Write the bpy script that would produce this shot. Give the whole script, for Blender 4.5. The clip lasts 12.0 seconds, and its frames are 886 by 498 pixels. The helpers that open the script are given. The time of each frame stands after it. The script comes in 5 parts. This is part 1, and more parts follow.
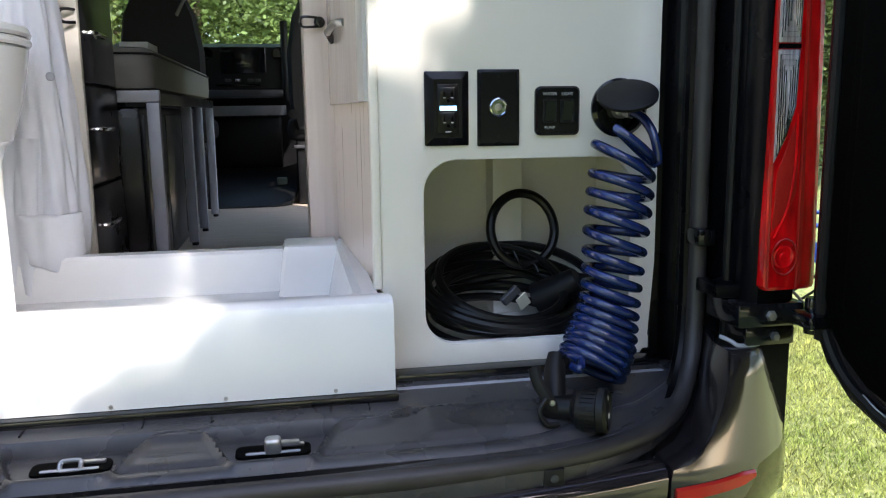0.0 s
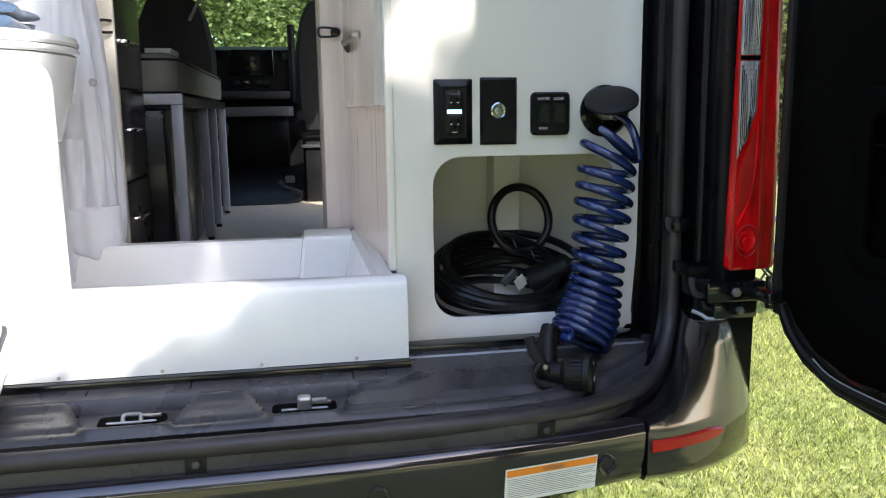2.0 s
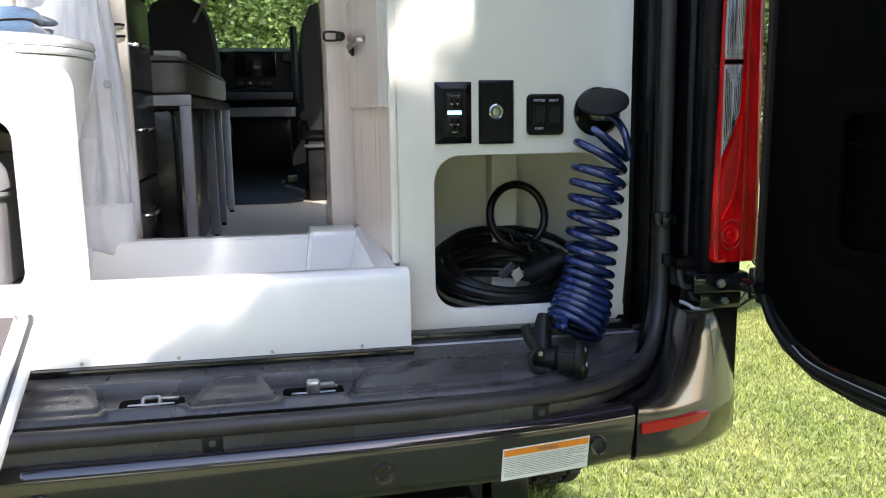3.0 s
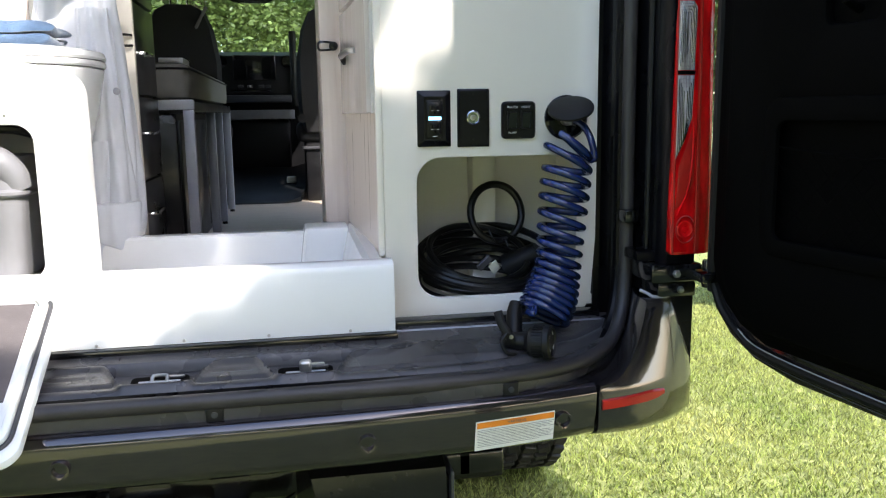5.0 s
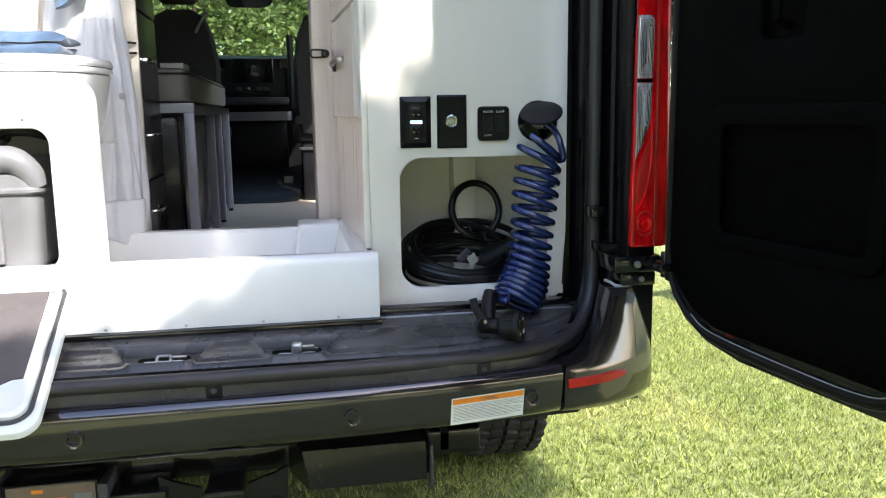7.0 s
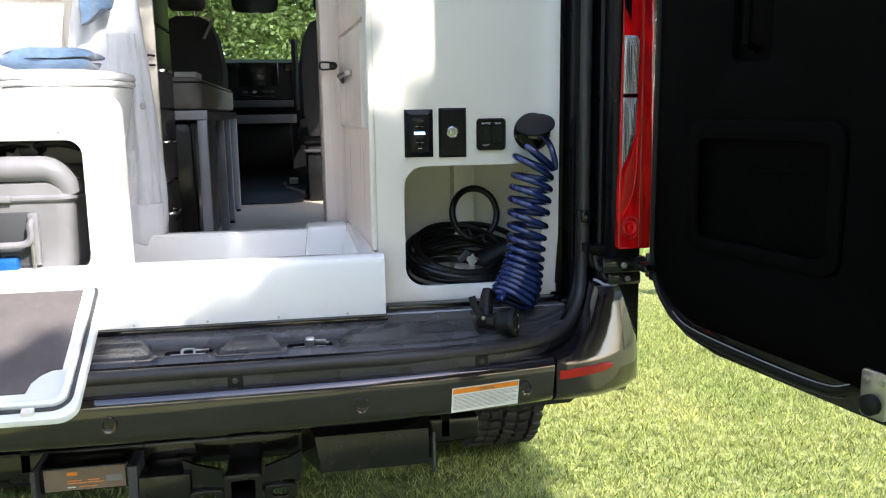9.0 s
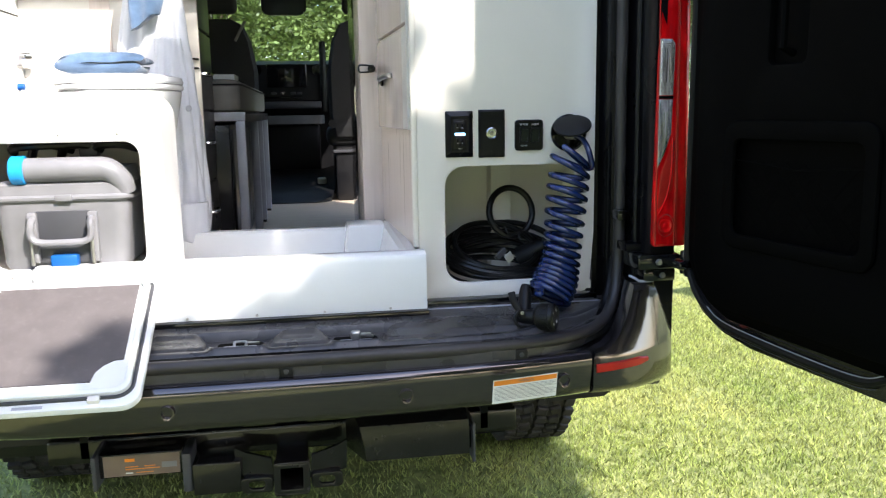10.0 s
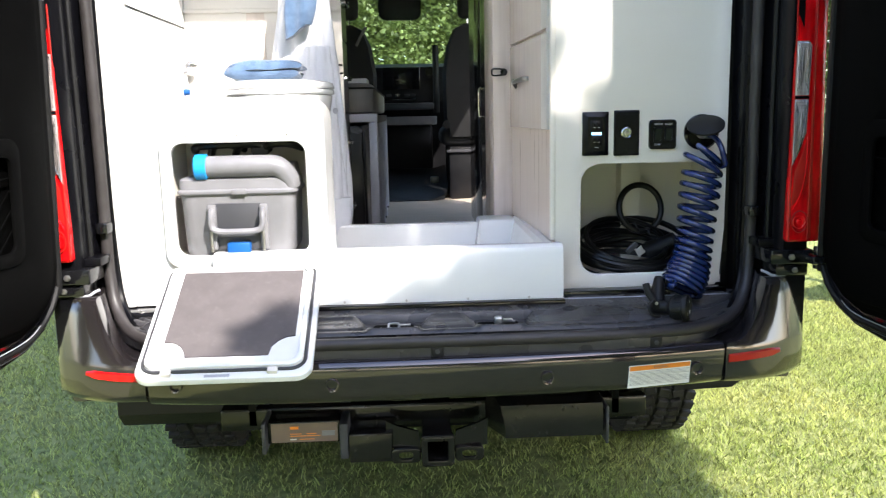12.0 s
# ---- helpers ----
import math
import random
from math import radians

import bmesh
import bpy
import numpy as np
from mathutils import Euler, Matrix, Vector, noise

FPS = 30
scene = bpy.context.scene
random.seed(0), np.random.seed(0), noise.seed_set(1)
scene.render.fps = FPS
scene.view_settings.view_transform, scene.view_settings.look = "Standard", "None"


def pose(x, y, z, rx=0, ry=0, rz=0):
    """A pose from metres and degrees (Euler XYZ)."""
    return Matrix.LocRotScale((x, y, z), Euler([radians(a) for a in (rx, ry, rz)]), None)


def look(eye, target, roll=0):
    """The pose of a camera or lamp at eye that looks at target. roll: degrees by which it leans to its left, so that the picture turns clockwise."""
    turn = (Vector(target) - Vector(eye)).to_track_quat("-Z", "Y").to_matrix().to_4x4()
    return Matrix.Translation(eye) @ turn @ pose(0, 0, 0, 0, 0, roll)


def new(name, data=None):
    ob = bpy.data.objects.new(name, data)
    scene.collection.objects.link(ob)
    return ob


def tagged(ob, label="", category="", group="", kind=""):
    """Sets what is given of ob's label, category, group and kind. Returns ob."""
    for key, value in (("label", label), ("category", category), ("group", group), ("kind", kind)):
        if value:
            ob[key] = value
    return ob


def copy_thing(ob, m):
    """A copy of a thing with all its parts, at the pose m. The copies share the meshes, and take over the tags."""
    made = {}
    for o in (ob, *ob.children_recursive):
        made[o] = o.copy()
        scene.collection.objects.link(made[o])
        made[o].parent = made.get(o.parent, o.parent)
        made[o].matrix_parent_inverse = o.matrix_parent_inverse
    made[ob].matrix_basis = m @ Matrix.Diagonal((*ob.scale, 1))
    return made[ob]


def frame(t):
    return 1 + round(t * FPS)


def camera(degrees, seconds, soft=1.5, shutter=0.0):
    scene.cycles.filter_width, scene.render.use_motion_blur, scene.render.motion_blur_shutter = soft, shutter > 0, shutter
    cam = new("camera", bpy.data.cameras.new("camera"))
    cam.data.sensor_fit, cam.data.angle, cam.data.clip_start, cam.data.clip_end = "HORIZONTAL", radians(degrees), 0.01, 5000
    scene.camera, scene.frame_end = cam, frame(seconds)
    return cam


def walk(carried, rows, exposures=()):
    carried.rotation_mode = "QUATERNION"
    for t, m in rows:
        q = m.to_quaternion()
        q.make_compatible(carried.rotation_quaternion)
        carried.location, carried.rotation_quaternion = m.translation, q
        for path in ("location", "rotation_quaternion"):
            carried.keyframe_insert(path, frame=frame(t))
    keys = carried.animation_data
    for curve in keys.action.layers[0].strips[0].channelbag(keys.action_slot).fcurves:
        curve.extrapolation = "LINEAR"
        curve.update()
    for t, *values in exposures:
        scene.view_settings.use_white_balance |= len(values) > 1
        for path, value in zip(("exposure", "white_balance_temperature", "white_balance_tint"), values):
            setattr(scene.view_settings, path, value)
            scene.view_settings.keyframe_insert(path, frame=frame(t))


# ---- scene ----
cam = camera(57.5, 12.0, soft=1.15, shutter=0.4)
METRES, EYE, TILT, LEAN, TURN = 1.05, 1.25, 0.0, 0.0, -10.5
ROWS = [
    (0.0, 0.0, 0.0, 0.0, -0.12, -9.7, 0.68),
    (0.5, 0.0004, -0.0464, 0.0015, -0.1, -9.73, 0.73),
    (1.0, -0.0017, -0.0927, 0.0048, -0.08, -9.79, 0.77),
    (1.5, -0.0079, -0.1379, 0.0043, -0.12, -9.71, 0.72),
    (2.0, -0.0124, -0.1809, 0.0057, -0.11, -9.71, 0.72),
    (2.5, -0.0141, -0.2221, 0.0078, -0.09, -9.74, 0.75),
    (3.0, -0.0136, -0.2619, 0.0071, -0.1, -9.69, 0.74),
    (5.0, 0.026, -0.4107, 0.0166, -0.05, -9.62, 0.74),
    (5.5, 0.037, -0.4481, 0.0268, -0.05, -9.73, 0.72),
    (6.0, 0.0453, -0.4849, 0.0312, -0.09, -9.73, 0.7),
    (6.5, 0.0546, -0.5218, 0.0291, -0.12, -9.66, 0.71),
    (7.0, 0.0673, -0.5589, 0.0238, -0.11, -9.57, 0.74),
    (9.0, 0.0668, -0.7013, 0.0562, -0.04, -9.69, 0.75),
    (9.5, 0.0434, -0.7333, 0.0609, 0.41, -9.7, 0.8),
    (10.0, 0.0139, -0.768, 0.061, 1.26, -9.67, 0.87),
    (10.5, -0.0227, -0.8038, 0.0578, 2.47, -9.59, 0.97),
    (11.0, -0.054, -0.8415, 0.0586, 4.12, -9.57, 1.06),
    (11.5, -0.0785, -0.8806, 0.0624, 5.97, -9.58, 1.14),
    (12.0, -0.0957, -0.9214, 0.0652, 7.86, -9.52, 1.21),
]
walk(cam, [(t, pose(0.206, -1.33, EYE, TILT, LEAN, TURN) @ pose(METRES * x, METRES * y, METRES * z, 90 + pitch, roll, yaw)) for t, x, y, z, yaw, pitch, roll in ROWS],
     exposures=((0.0, 2.27, 6540, 13.5), (6.0, 2.33, 6560, 12.5), (12.0, 2.38, 6540, 13)))

# ---- world and light ----
SUN_AZ, SUN_EL = radians(31.6), radians(42)
to_sun = Vector((math.sin(SUN_AZ) * math.cos(SUN_EL), -math.cos(SUN_AZ) * math.cos(SUN_EL), math.sin(SUN_EL)))
world = bpy.data.worlds.new("world")
scene.world = world
world.use_nodes = True
wn = world.node_tree.nodes
sky = wn.new("ShaderNodeTexSky")
sky.sky_type, sky.sun_disc = "NISHITA", False
sky.sun_elevation, sky.sun_rotation = SUN_EL, math.pi - SUN_AZ
world.node_tree.links.new(sky.outputs["Color"], wn["Background"].inputs["Color"])
wn["Background"].inputs["Strength"].default_value = 0.15
sun = new("sun", bpy.data.lights.new("sun", "SUN"))
sun.data.energy, sun.data.angle, sun.data.color = 2.6, radians(0.55), (1.0, 0.95, 0.87)
sun.matrix_world = look(to_sun * 30, (0, 0, 0))


# ---- materials ----
def material(name, c1, c2=None, scale=8.0, rough=0.5, metal=0.0, bump=0.0, bump_scale=120.0, coat=0.0, stretch=(1, 1, 1), rough_var=0.08,
             spec=0.5, sheen=0.0, trans=0.0, thin=0.0, ior=1.45, island=0.0, dirt=0.0, dirt_col=(0.1, 0.08, 0.05)):
    m = bpy.data.materials.new(name)
    m.use_nodes = True
    n, l = m.node_tree.nodes, m.node_tree.links
    b = n["Principled BSDF"]
    co = n.new("ShaderNodeTexCoord")
    mp = n.new("ShaderNodeMapping")
    mp.inputs["Scale"].default_value = stretch
    l.new(co.outputs["Object"], mp.inputs["Vector"])
    big = n.new("ShaderNodeTexNoise")
    big.inputs["Scale"].default_value, big.inputs["Detail"].default_value = scale, 6
    l.new(mp.outputs["Vector"], big.inputs["Vector"])
    c2 = c2 or tuple(v * 0.86 for v in c1)
    ramp = n.new("ShaderNodeValToRGB")
    ramp.color_ramp.elements[0].position, ramp.color_ramp.elements[1].position = 0.32, 0.68
    ramp.color_ramp.elements[0].color, ramp.color_ramp.elements[1].color = (*c2, 1), (*c1, 1)
    l.new(big.outputs["Fac"], ramp.inputs["Fac"])
    colour = ramp.outputs["Color"]
    if dirt:
        d = n.new("ShaderNodeTexNoise")
        d.inputs["Scale"].default_value, d.inputs["Detail"].default_value = scale * 3.7, 9
        dr = n.new("ShaderNodeValToRGB")
        dr.color_ramp.elements[0].position, dr.color_ramp.elements[1].position = 0.55, 0.75
        dr.color_ramp.elements[1].color = (dirt, dirt, dirt, 1)
        l.new(co.outputs["Object"], d.inputs["Vector"])
        l.new(d.outputs["Fac"], dr.inputs["Fac"])
        mx = n.new("ShaderNodeMixRGB")
        mx.inputs["Color2"].default_value = (*dirt_col, 1)
        l.new(dr.outputs["Color"], mx.inputs["Fac"])
        l.new(colour, mx.inputs["Color1"])
        colour = mx.outputs["Color"]
    if island:
        g = n.new("ShaderNodeNewGeometry")
        hv = n.new("ShaderNodeHueSaturation")
        mr = n.new("ShaderNodeMapRange")
        mr.inputs["To Min"].default_value, mr.inputs["To Max"].default_value = 1 - island, 1 + island
        l.new(g.outputs["Random Per Island"], mr.inputs["Value"])
        l.new(mr.outputs["Result"], hv.inputs["Value"])
        l.new(colour, hv.inputs["Color"])
        colour = hv.outputs["Color"]
    l.new(colour, b.inputs["Base Color"])
    fine = n.new("ShaderNodeTexNoise")
    fine.inputs["Scale"].default_value, fine.inputs["Detail"].default_value = bump_scale, 4
    l.new(mp.outputs["Vector"], fine.inputs["Vector"])
    rr = n.new("ShaderNodeMapRange")
    rr.inputs["To Min"].default_value, rr.inputs["To Max"].default_value = max(rough - rough_var, 0.02), min(rough + rough_var, 1)
    l.new(big.outputs["Fac"], rr.inputs["Value"])
    l.new(rr.outputs["Result"], b.inputs["Roughness"])
    if bump:
        bp = n.new("ShaderNodeBump")
        bp.inputs["Strength"].default_value, bp.inputs["Distance"].default_value = bump, 0.002
        l.new(fine.outputs["Fac"], bp.inputs["Height"])
        l.new(bp.outputs["Normal"], b.inputs["Normal"])
    b.inputs["Metallic"].default_value = metal
    b.inputs["Coat Weight"].default_value = coat
    b.inputs["Coat Roughness"].default_value = 0.06
    b.inputs["Specular IOR Level"].default_value = spec
    b.inputs["Sheen Weight"].default_value = sheen
    b.inputs["Transmission Weight"].default_value = trans
    b.inputs["IOR"].default_value = ior
    if thin:
        tl, mix = n.new("ShaderNodeBsdfTranslucent"), n.new("ShaderNodeMixShader")
        l.new(colour, tl.inputs["Color"])
        mix.inputs["Fac"].default_value = thin
        l.new(b.outputs["BSDF"], mix.inputs[1])
        l.new(tl.outputs["BSDF"], mix.inputs[2])
        l.new(mix.outputs["Shader"], n["Material Output"].inputs["Surface"])
    return m


GELCOAT = material("white_gelcoat", (0.75, 0.76, 0.755), (0.71, 0.72, 0.715), 4, 0.22, bump=0.05, bump_scale=60, coat=0.4)
PANEL = material("white_panel", (0.755, 0.722, 0.665), (0.72, 0.687, 0.63), 3, 0.38, bump=0.04, bump_scale=300)
LAMINATE = material("pale_laminate", (0.66, 0.58, 0.52), (0.58, 0.50, 0.44), 5, 0.3, stretch=(12, 12, 0.6), bump=0.03)
CREAM = material("cream_wall", (0.74, 0.71, 0.66), (0.69, 0.66, 0.60), 3, 0.35, bump=0.03)
PAINT = material("graphite_paint", (0.058, 0.049, 0.052), (0.046, 0.039, 0.042), 5, 0.12, 0.7, coat=1.0, bump=0.01, bump_scale=900, rough_var=0.05)
BLACK_GLOSS = material("black_gloss", (0.006, 0.006, 0.007), None, 6, 0.12, coat=0.3)
PILLAR = material("black_painted_metal", (0.003, 0.003, 0.004), (0.002, 0.002, 0.003), 6, 0.28, spec=0.14)
PLASTIC = material("black_grained_plastic", (0.006, 0.006, 0.007), (0.004, 0.004, 0.005), 14, 0.42, bump=0.25, bump_scale=900, spec=0.35)
STEP = material("step_plastic", (0.042, 0.041, 0.045), (0.031, 0.030, 0.033), 9, 0.28, bump=0.2, bump_scale=1100, dirt=0.25, dirt_col=(0.10, 0.09, 0.08))
RUBBER = material("black_rubber", (0.006, 0.006, 0.007), (0.004, 0.004, 0.004), 20, 0.5, bump=0.15, bump_scale=400, spec=0.3)
SEALMAT = material("seal_rubber", (0.034, 0.030, 0.030), (0.024, 0.021, 0.021), 20, 0.45, bump=0.1, bump_scale=400)
TYRE = material("tyre_rubber", (0.016, 0.015, 0.015), (0.010, 0.010, 0.010), 18, 0.75, bump=0.4, bump_scale=250, dirt=0.15)
HITCH = material("black_powder_coat", (0.010, 0.009, 0.009), (0.006, 0.0055, 0.0055), 14, 0.16, bump=0.12, bump_scale=260, coat=0.25, spec=0.35, dirt=0.1, dirt_col=(0.10, 0.08, 0.06))
TRIM = material("door_trim", (0.0018, 0.0018, 0.0018), (0.0013, 0.0013, 0.0013), 10, 0.6, bump=0.3, bump_scale=700, spec=0.03)
RED = material("red_lens", (0.90, 0.006, 0.008), (0.30, 0.002, 0.003), 14, 0.04, coat=0.25, spec=0.4, bump=0.35, bump_scale=45, stretch=(2.5, 1, 0.7))
DEEP_RED = material("dark_red_lens", (0.42, 0.02, 0.012), (0.32, 0.012, 0.01), 12, 0.15, coat=0.2, spec=0.3, bump=0.3, bump_scale=300)
CLEAR = material("smoked_lens", (0.72, 0.66, 0.64), (0.20, 0.16, 0.16), 30, 0.10, 0.4, coat=0.6, bump=0.2, bump_scale=90, stretch=(5, 5, 0.35))
HOSE = material("blue_hose", (0.006, 0.020, 0.105), (0.004, 0.014, 0.075), 12, 0.24, coat=0.45, spec=0.6)
CABLE = material("black_cable", (0.005, 0.005, 0.005), None, 20, 0.32, spec=0.35, bump=0.1, bump_scale=300)
CHROME = material("chrome", (0.72, 0.72, 0.73), None, 10, 0.12, 1.0)
STEEL = material("zinc_steel", (0.5, 0.49, 0.46), (0.38, 0.37, 0.35), 40, 0.35, 0.9, bump=0.1)
ALU = material("grey_aluminium", (0.40, 0.41, 0.45), (0.35, 0.36, 0.40), 10, 0.4, 0.2)
GREY = material("grey_tank_plastic", (0.185, 0.184, 0.195), (0.15, 0.15, 0.16), 12, 0.42, bump=0.12, bump_scale=700)
EDGE = material("frosted_edge", (0.62, 0.60, 0.56), None, 8, 0.3)
MIRRORED = material("glossy_laminate", (0.66, 0.59, 0.54), (0.60, 0.53, 0.48), 5, 0.22, stretch=(12, 12, 0.6), coat=0.3)
FACE = material("socket_face", (0.005, 0.005, 0.006), None, 10, 0.26, spec=0.3)
GREY_DARK = material("dark_grey_tank_plastic", (0.045, 0.046, 0.052), None, 12, 0.45, bump=0.1, bump_scale=700)
BLUE = material("cyan_plastic", (0.01, 0.30, 0.72), (0.01, 0.25, 0.62), 12, 0.35)
BLUE_LATCH = material("blue_plastic", (0.006, 0.09, 0.33), None, 12, 0.4)
LINER = material("grey_foam_liner", (0.098, 0.086, 0.087), (0.080, 0.070, 0.071), 18, 0.8, bump=0.4, bump_scale=500, dirt=0.06, dirt_col=(0.3, 0.28, 0.27))
ROBE = material("white_cotton", (0.60, 0.62, 0.66), (0.53, 0.555, 0.60), 10, 0.85, bump=0.35, bump_scale=420, sheen=0.3)
TOWEL = material("blue_terry", (0.09, 0.155, 0.26), (0.055, 0.105, 0.19), 40, 0.95, bump=1.0, bump_scale=330, sheen=0.6)
NAVY = material("dark_cabinet", (0.008, 0.0085, 0.011), (0.006, 0.006, 0.008), 6, 0.3, coat=0.2)
CUSHION = material("grey_vinyl", (0.19, 0.185, 0.165), (0.15, 0.145, 0.13), 14, 0.55, bump=0.3, bump_scale=500)
SEATM = material("black_seat_cloth", (0.006, 0.006, 0.007), None, 20, 0.8, bump=0.5, bump_scale=600)
WOOD = material("floor_vinyl", (0.60, 0.51, 0.41), (0.45, 0.37, 0.29), 6, 0.35, stretch=(1, 9, 1), bump=0.05)
HEADLINER = material("headliner", (0.5, 0.49, 0.46), None, 10, 0.9)
LABEL = material("label_paper", (0.72, 0.72, 0.68), (0.68, 0.68, 0.63), 20, 0.45)
ORANGE = material("label_orange", (0.78, 0.24, 0.02), None, 20, 0.45)
INK = material("label_ink", (0.13, 0.13, 0.13), None, 20, 0.6)
PALE_INK = material("white_print", (0.6, 0.6, 0.6), None, 20, 0.6)
BROWN = material("brown_label", (0.16, 0.115, 0.085), (0.13, 0.09, 0.07), 20, 0.4)
BARK = material("bark", (0.12, 0.085, 0.055), (0.06, 0.045, 0.03), 9, 0.9, bump=1.0, bump_scale=40, stretch=(1, 1, 0.25))
LEAF = material("leaf", (0.20, 0.25, 0.095), (0.13, 0.18, 0.055), 0.8, 0.45, island=0.5, thin=0.45)
GRASS = material("grass_blade", (0.45, 0.46, 0.17), (0.28, 0.35, 0.10), 1.3, 0.42, island=0.65, thin=0.5)
SOIL = material("lawn_ground", (0.30, 0.32, 0.12), (0.12, 0.15, 0.045), 26, 0.95, bump=1.0, bump_scale=60, dirt=0.5, dirt_col=(0.10, 0.075, 0.04))
CAMP_BLUE = material("blue_canvas", (0.02, 0.06, 0.30), (0.015, 0.04, 0.22), 8, 0.8, bump=0.4, bump_scale=500)


def glass_material():
    m = bpy.data.materials.new("window_glass")
    m.use_nodes = True
    n, l = m.node_tree.nodes, m.node_tree.links
    n.remove(n["Principled BSDF"])
    tr, gl, mx, fr = (n.new("ShaderNode" + k) for k in ("BsdfTransparent", "BsdfGlossy", "MixShader", "Fresnel"))
    tr.inputs["Color"].default_value = (0.86, 0.93, 0.90, 1)
    gl.inputs["Roughness"].default_value = 0.02
    l.new(fr.outputs["Fac"], mx.inputs["Fac"])
    l.new(tr.outputs["BSDF"], mx.inputs[1])
    l.new(gl.outputs["BSDF"], mx.inputs[2])
    l.new(mx.outputs["Shader"], n["Material Output"].inputs["Surface"])
    return m


GLASS = glass_material()


def display_material():
    m = bpy.data.materials.new("lit_display")
    m.use_nodes = True
    b = m.node_tree.nodes["Principled BSDF"]
    b.inputs["Base Color"].default_value = (0.1, 0.35, 0.6, 1)
    b.inputs["Emission Color"].default_value = (0.25, 0.65, 1.0, 1)
    b.inputs["Emission Strength"].default_value = 0.9
    return m


DISPLAY = display_material()

# ---- mesh helpers ----
ORIGIN = {}


def thing(name, loc, label, category, group="", kind=""):
    ob = new(name)
    ob.location = loc
    ob.empty_display_size = 0.05
    ORIGIN[ob] = Vector(loc)
    return tagged(ob, label, category, group, kind)


def part(name, bm, mat, parent=None, label="", sharp=32, kind="", category=""):
    o = ORIGIN[parent] if parent else Vector((0, 0, 0))
    bmesh.ops.recalc_face_normals(bm, faces=bm.faces)
    bmesh.ops.translate(bm, verts=bm.verts, vec=-o)
    me = bpy.data.meshes.new(name)
    bm.to_mesh(me)
    bm.free()
    me.materials.append(mat)
    me.polygons.foreach_set("use_smooth", [True] * len(me.polygons))
    me.set_sharp_from_angle(angle=radians(sharp))
    ob = new(name, me)
    if parent:
        ob.parent = parent
    ORIGIN[ob] = o
    return tagged(ob, label, category, "", kind)


def box(x0, x1, y0, y1, z0, z1, bev=0.0, seg=2, bm=None):
    b = bmesh.new()
    bmesh.ops.create_cube(b, size=1, matrix=Matrix.LocRotScale(((x0 + x1) / 2, (y0 + y1) / 2, (z0 + z1) / 2), None, (x1 - x0, y1 - y0, z1 - z0)))
    if bev:
        bmesh.ops.bevel(b, geom=b.edges, offset=bev, segments=seg, profile=0.5, affect="EDGES", clamp_overlap=True)
    return join(bm, b)


def join(bm, b):
    if bm is None:
        return b
    me = bpy.data.meshes.new("tmp")
    b.to_mesh(me)
    b.free()
    bm.from_mesh(me)
    bpy.data.meshes.remove(me)
    return bm


def turned(bm, m):
    bmesh.ops.transform(bm, matrix=m, verts=bm.verts)
    return bm


def smooth_path(pts, n=8, closed=False):
    """Catmull-Rom through the points."""
    p = [Vector(q) for q in pts]
    out, k = [], len(p)
    for i in range(k if closed else k - 1):
        if closed:
            a, b, c, d = p[(i - 1) % k], p[i], p[(i + 1) % k], p[(i + 2) % k]
        else:
            a, b, c, d = p[max(i - 1, 0)], p[i], p[i + 1], p[min(i + 2, k - 1)]
        for j in range(n):
            t = j / n
            out.append(0.5 * (2 * b + (c - a) * t + (2 * a - 5 * b + 4 * c - d) * t * t + (3 * b - a - 3 * c + d) * t ** 3))
    if not closed:
        out.append(p[-1])
    return out


def tube(pts, r, seg=10, closed=False, bm=None, flat=(1, 1)):
    bm = bm or bmesh.new()
    pts = [Vector(q) for q in pts]
    k = len(pts)
    rings, nrm = [], None
    for i, q in enumerate(pts):
        a = pts[(i - 1) % k] if closed else pts[max(i - 1, 0)]
        b = pts[(i + 1) % k] if closed else pts[min(i + 1, k - 1)]
        t = (b - a).normalized()
        if nrm is None:
            nrm = t.orthogonal().normalized()
        nrm = (nrm - t * nrm.dot(t)).normalized()
        bi = t.cross(nrm)
        rad = r(i / (k - 1)) if callable(r) else r
        rings.append([bm.verts.new(q + rad * (flat[0] * math.cos(2 * math.pi * j / seg) * nrm + flat[1] * math.sin(2 * math.pi * j / seg) * bi)) for j in range(seg)])
    for i in range(k if closed else k - 1):
        ra, rb = rings[i], rings[(i + 1) % k]
        for j in range(seg):
            bm.faces.new((ra[j], ra[(j + 1) % seg], rb[(j + 1) % seg], rb[j]))
    if not closed:
        bm.faces.new(rings[0])
        bm.faces.new(rings[-1])
    return bm


def lathe(profile, m=None, seg=24, bm=None):
    """Profile of (radius, height) round z."""
    b = bmesh.new()
    rings = []
    for r, h in profile:
        if r < 1e-5:
            rings.append([b.verts.new((0, 0, h))])
        else:
            rings.append([b.verts.new((r * math.cos(2 * math.pi * j / seg), r * math.sin(2 * math.pi * j / seg), h)) for j in range(seg)])
    for ra, rb in zip(rings, rings[1:]):
        for j in range(seg):
            q = [ra[j % len(ra)], ra[(j + 1) % len(ra)], rb[(j + 1) % len(rb)], rb[j % len(rb)]]
            q = list(dict.fromkeys(q))
            if len(q) > 2:
                b.faces.new(q)
    for ring in (rings[0], rings[-1]):
        if len(ring) > 2:
            b.faces.new(ring)
    if m:
        turned(b, m)
    return join(bm, b)


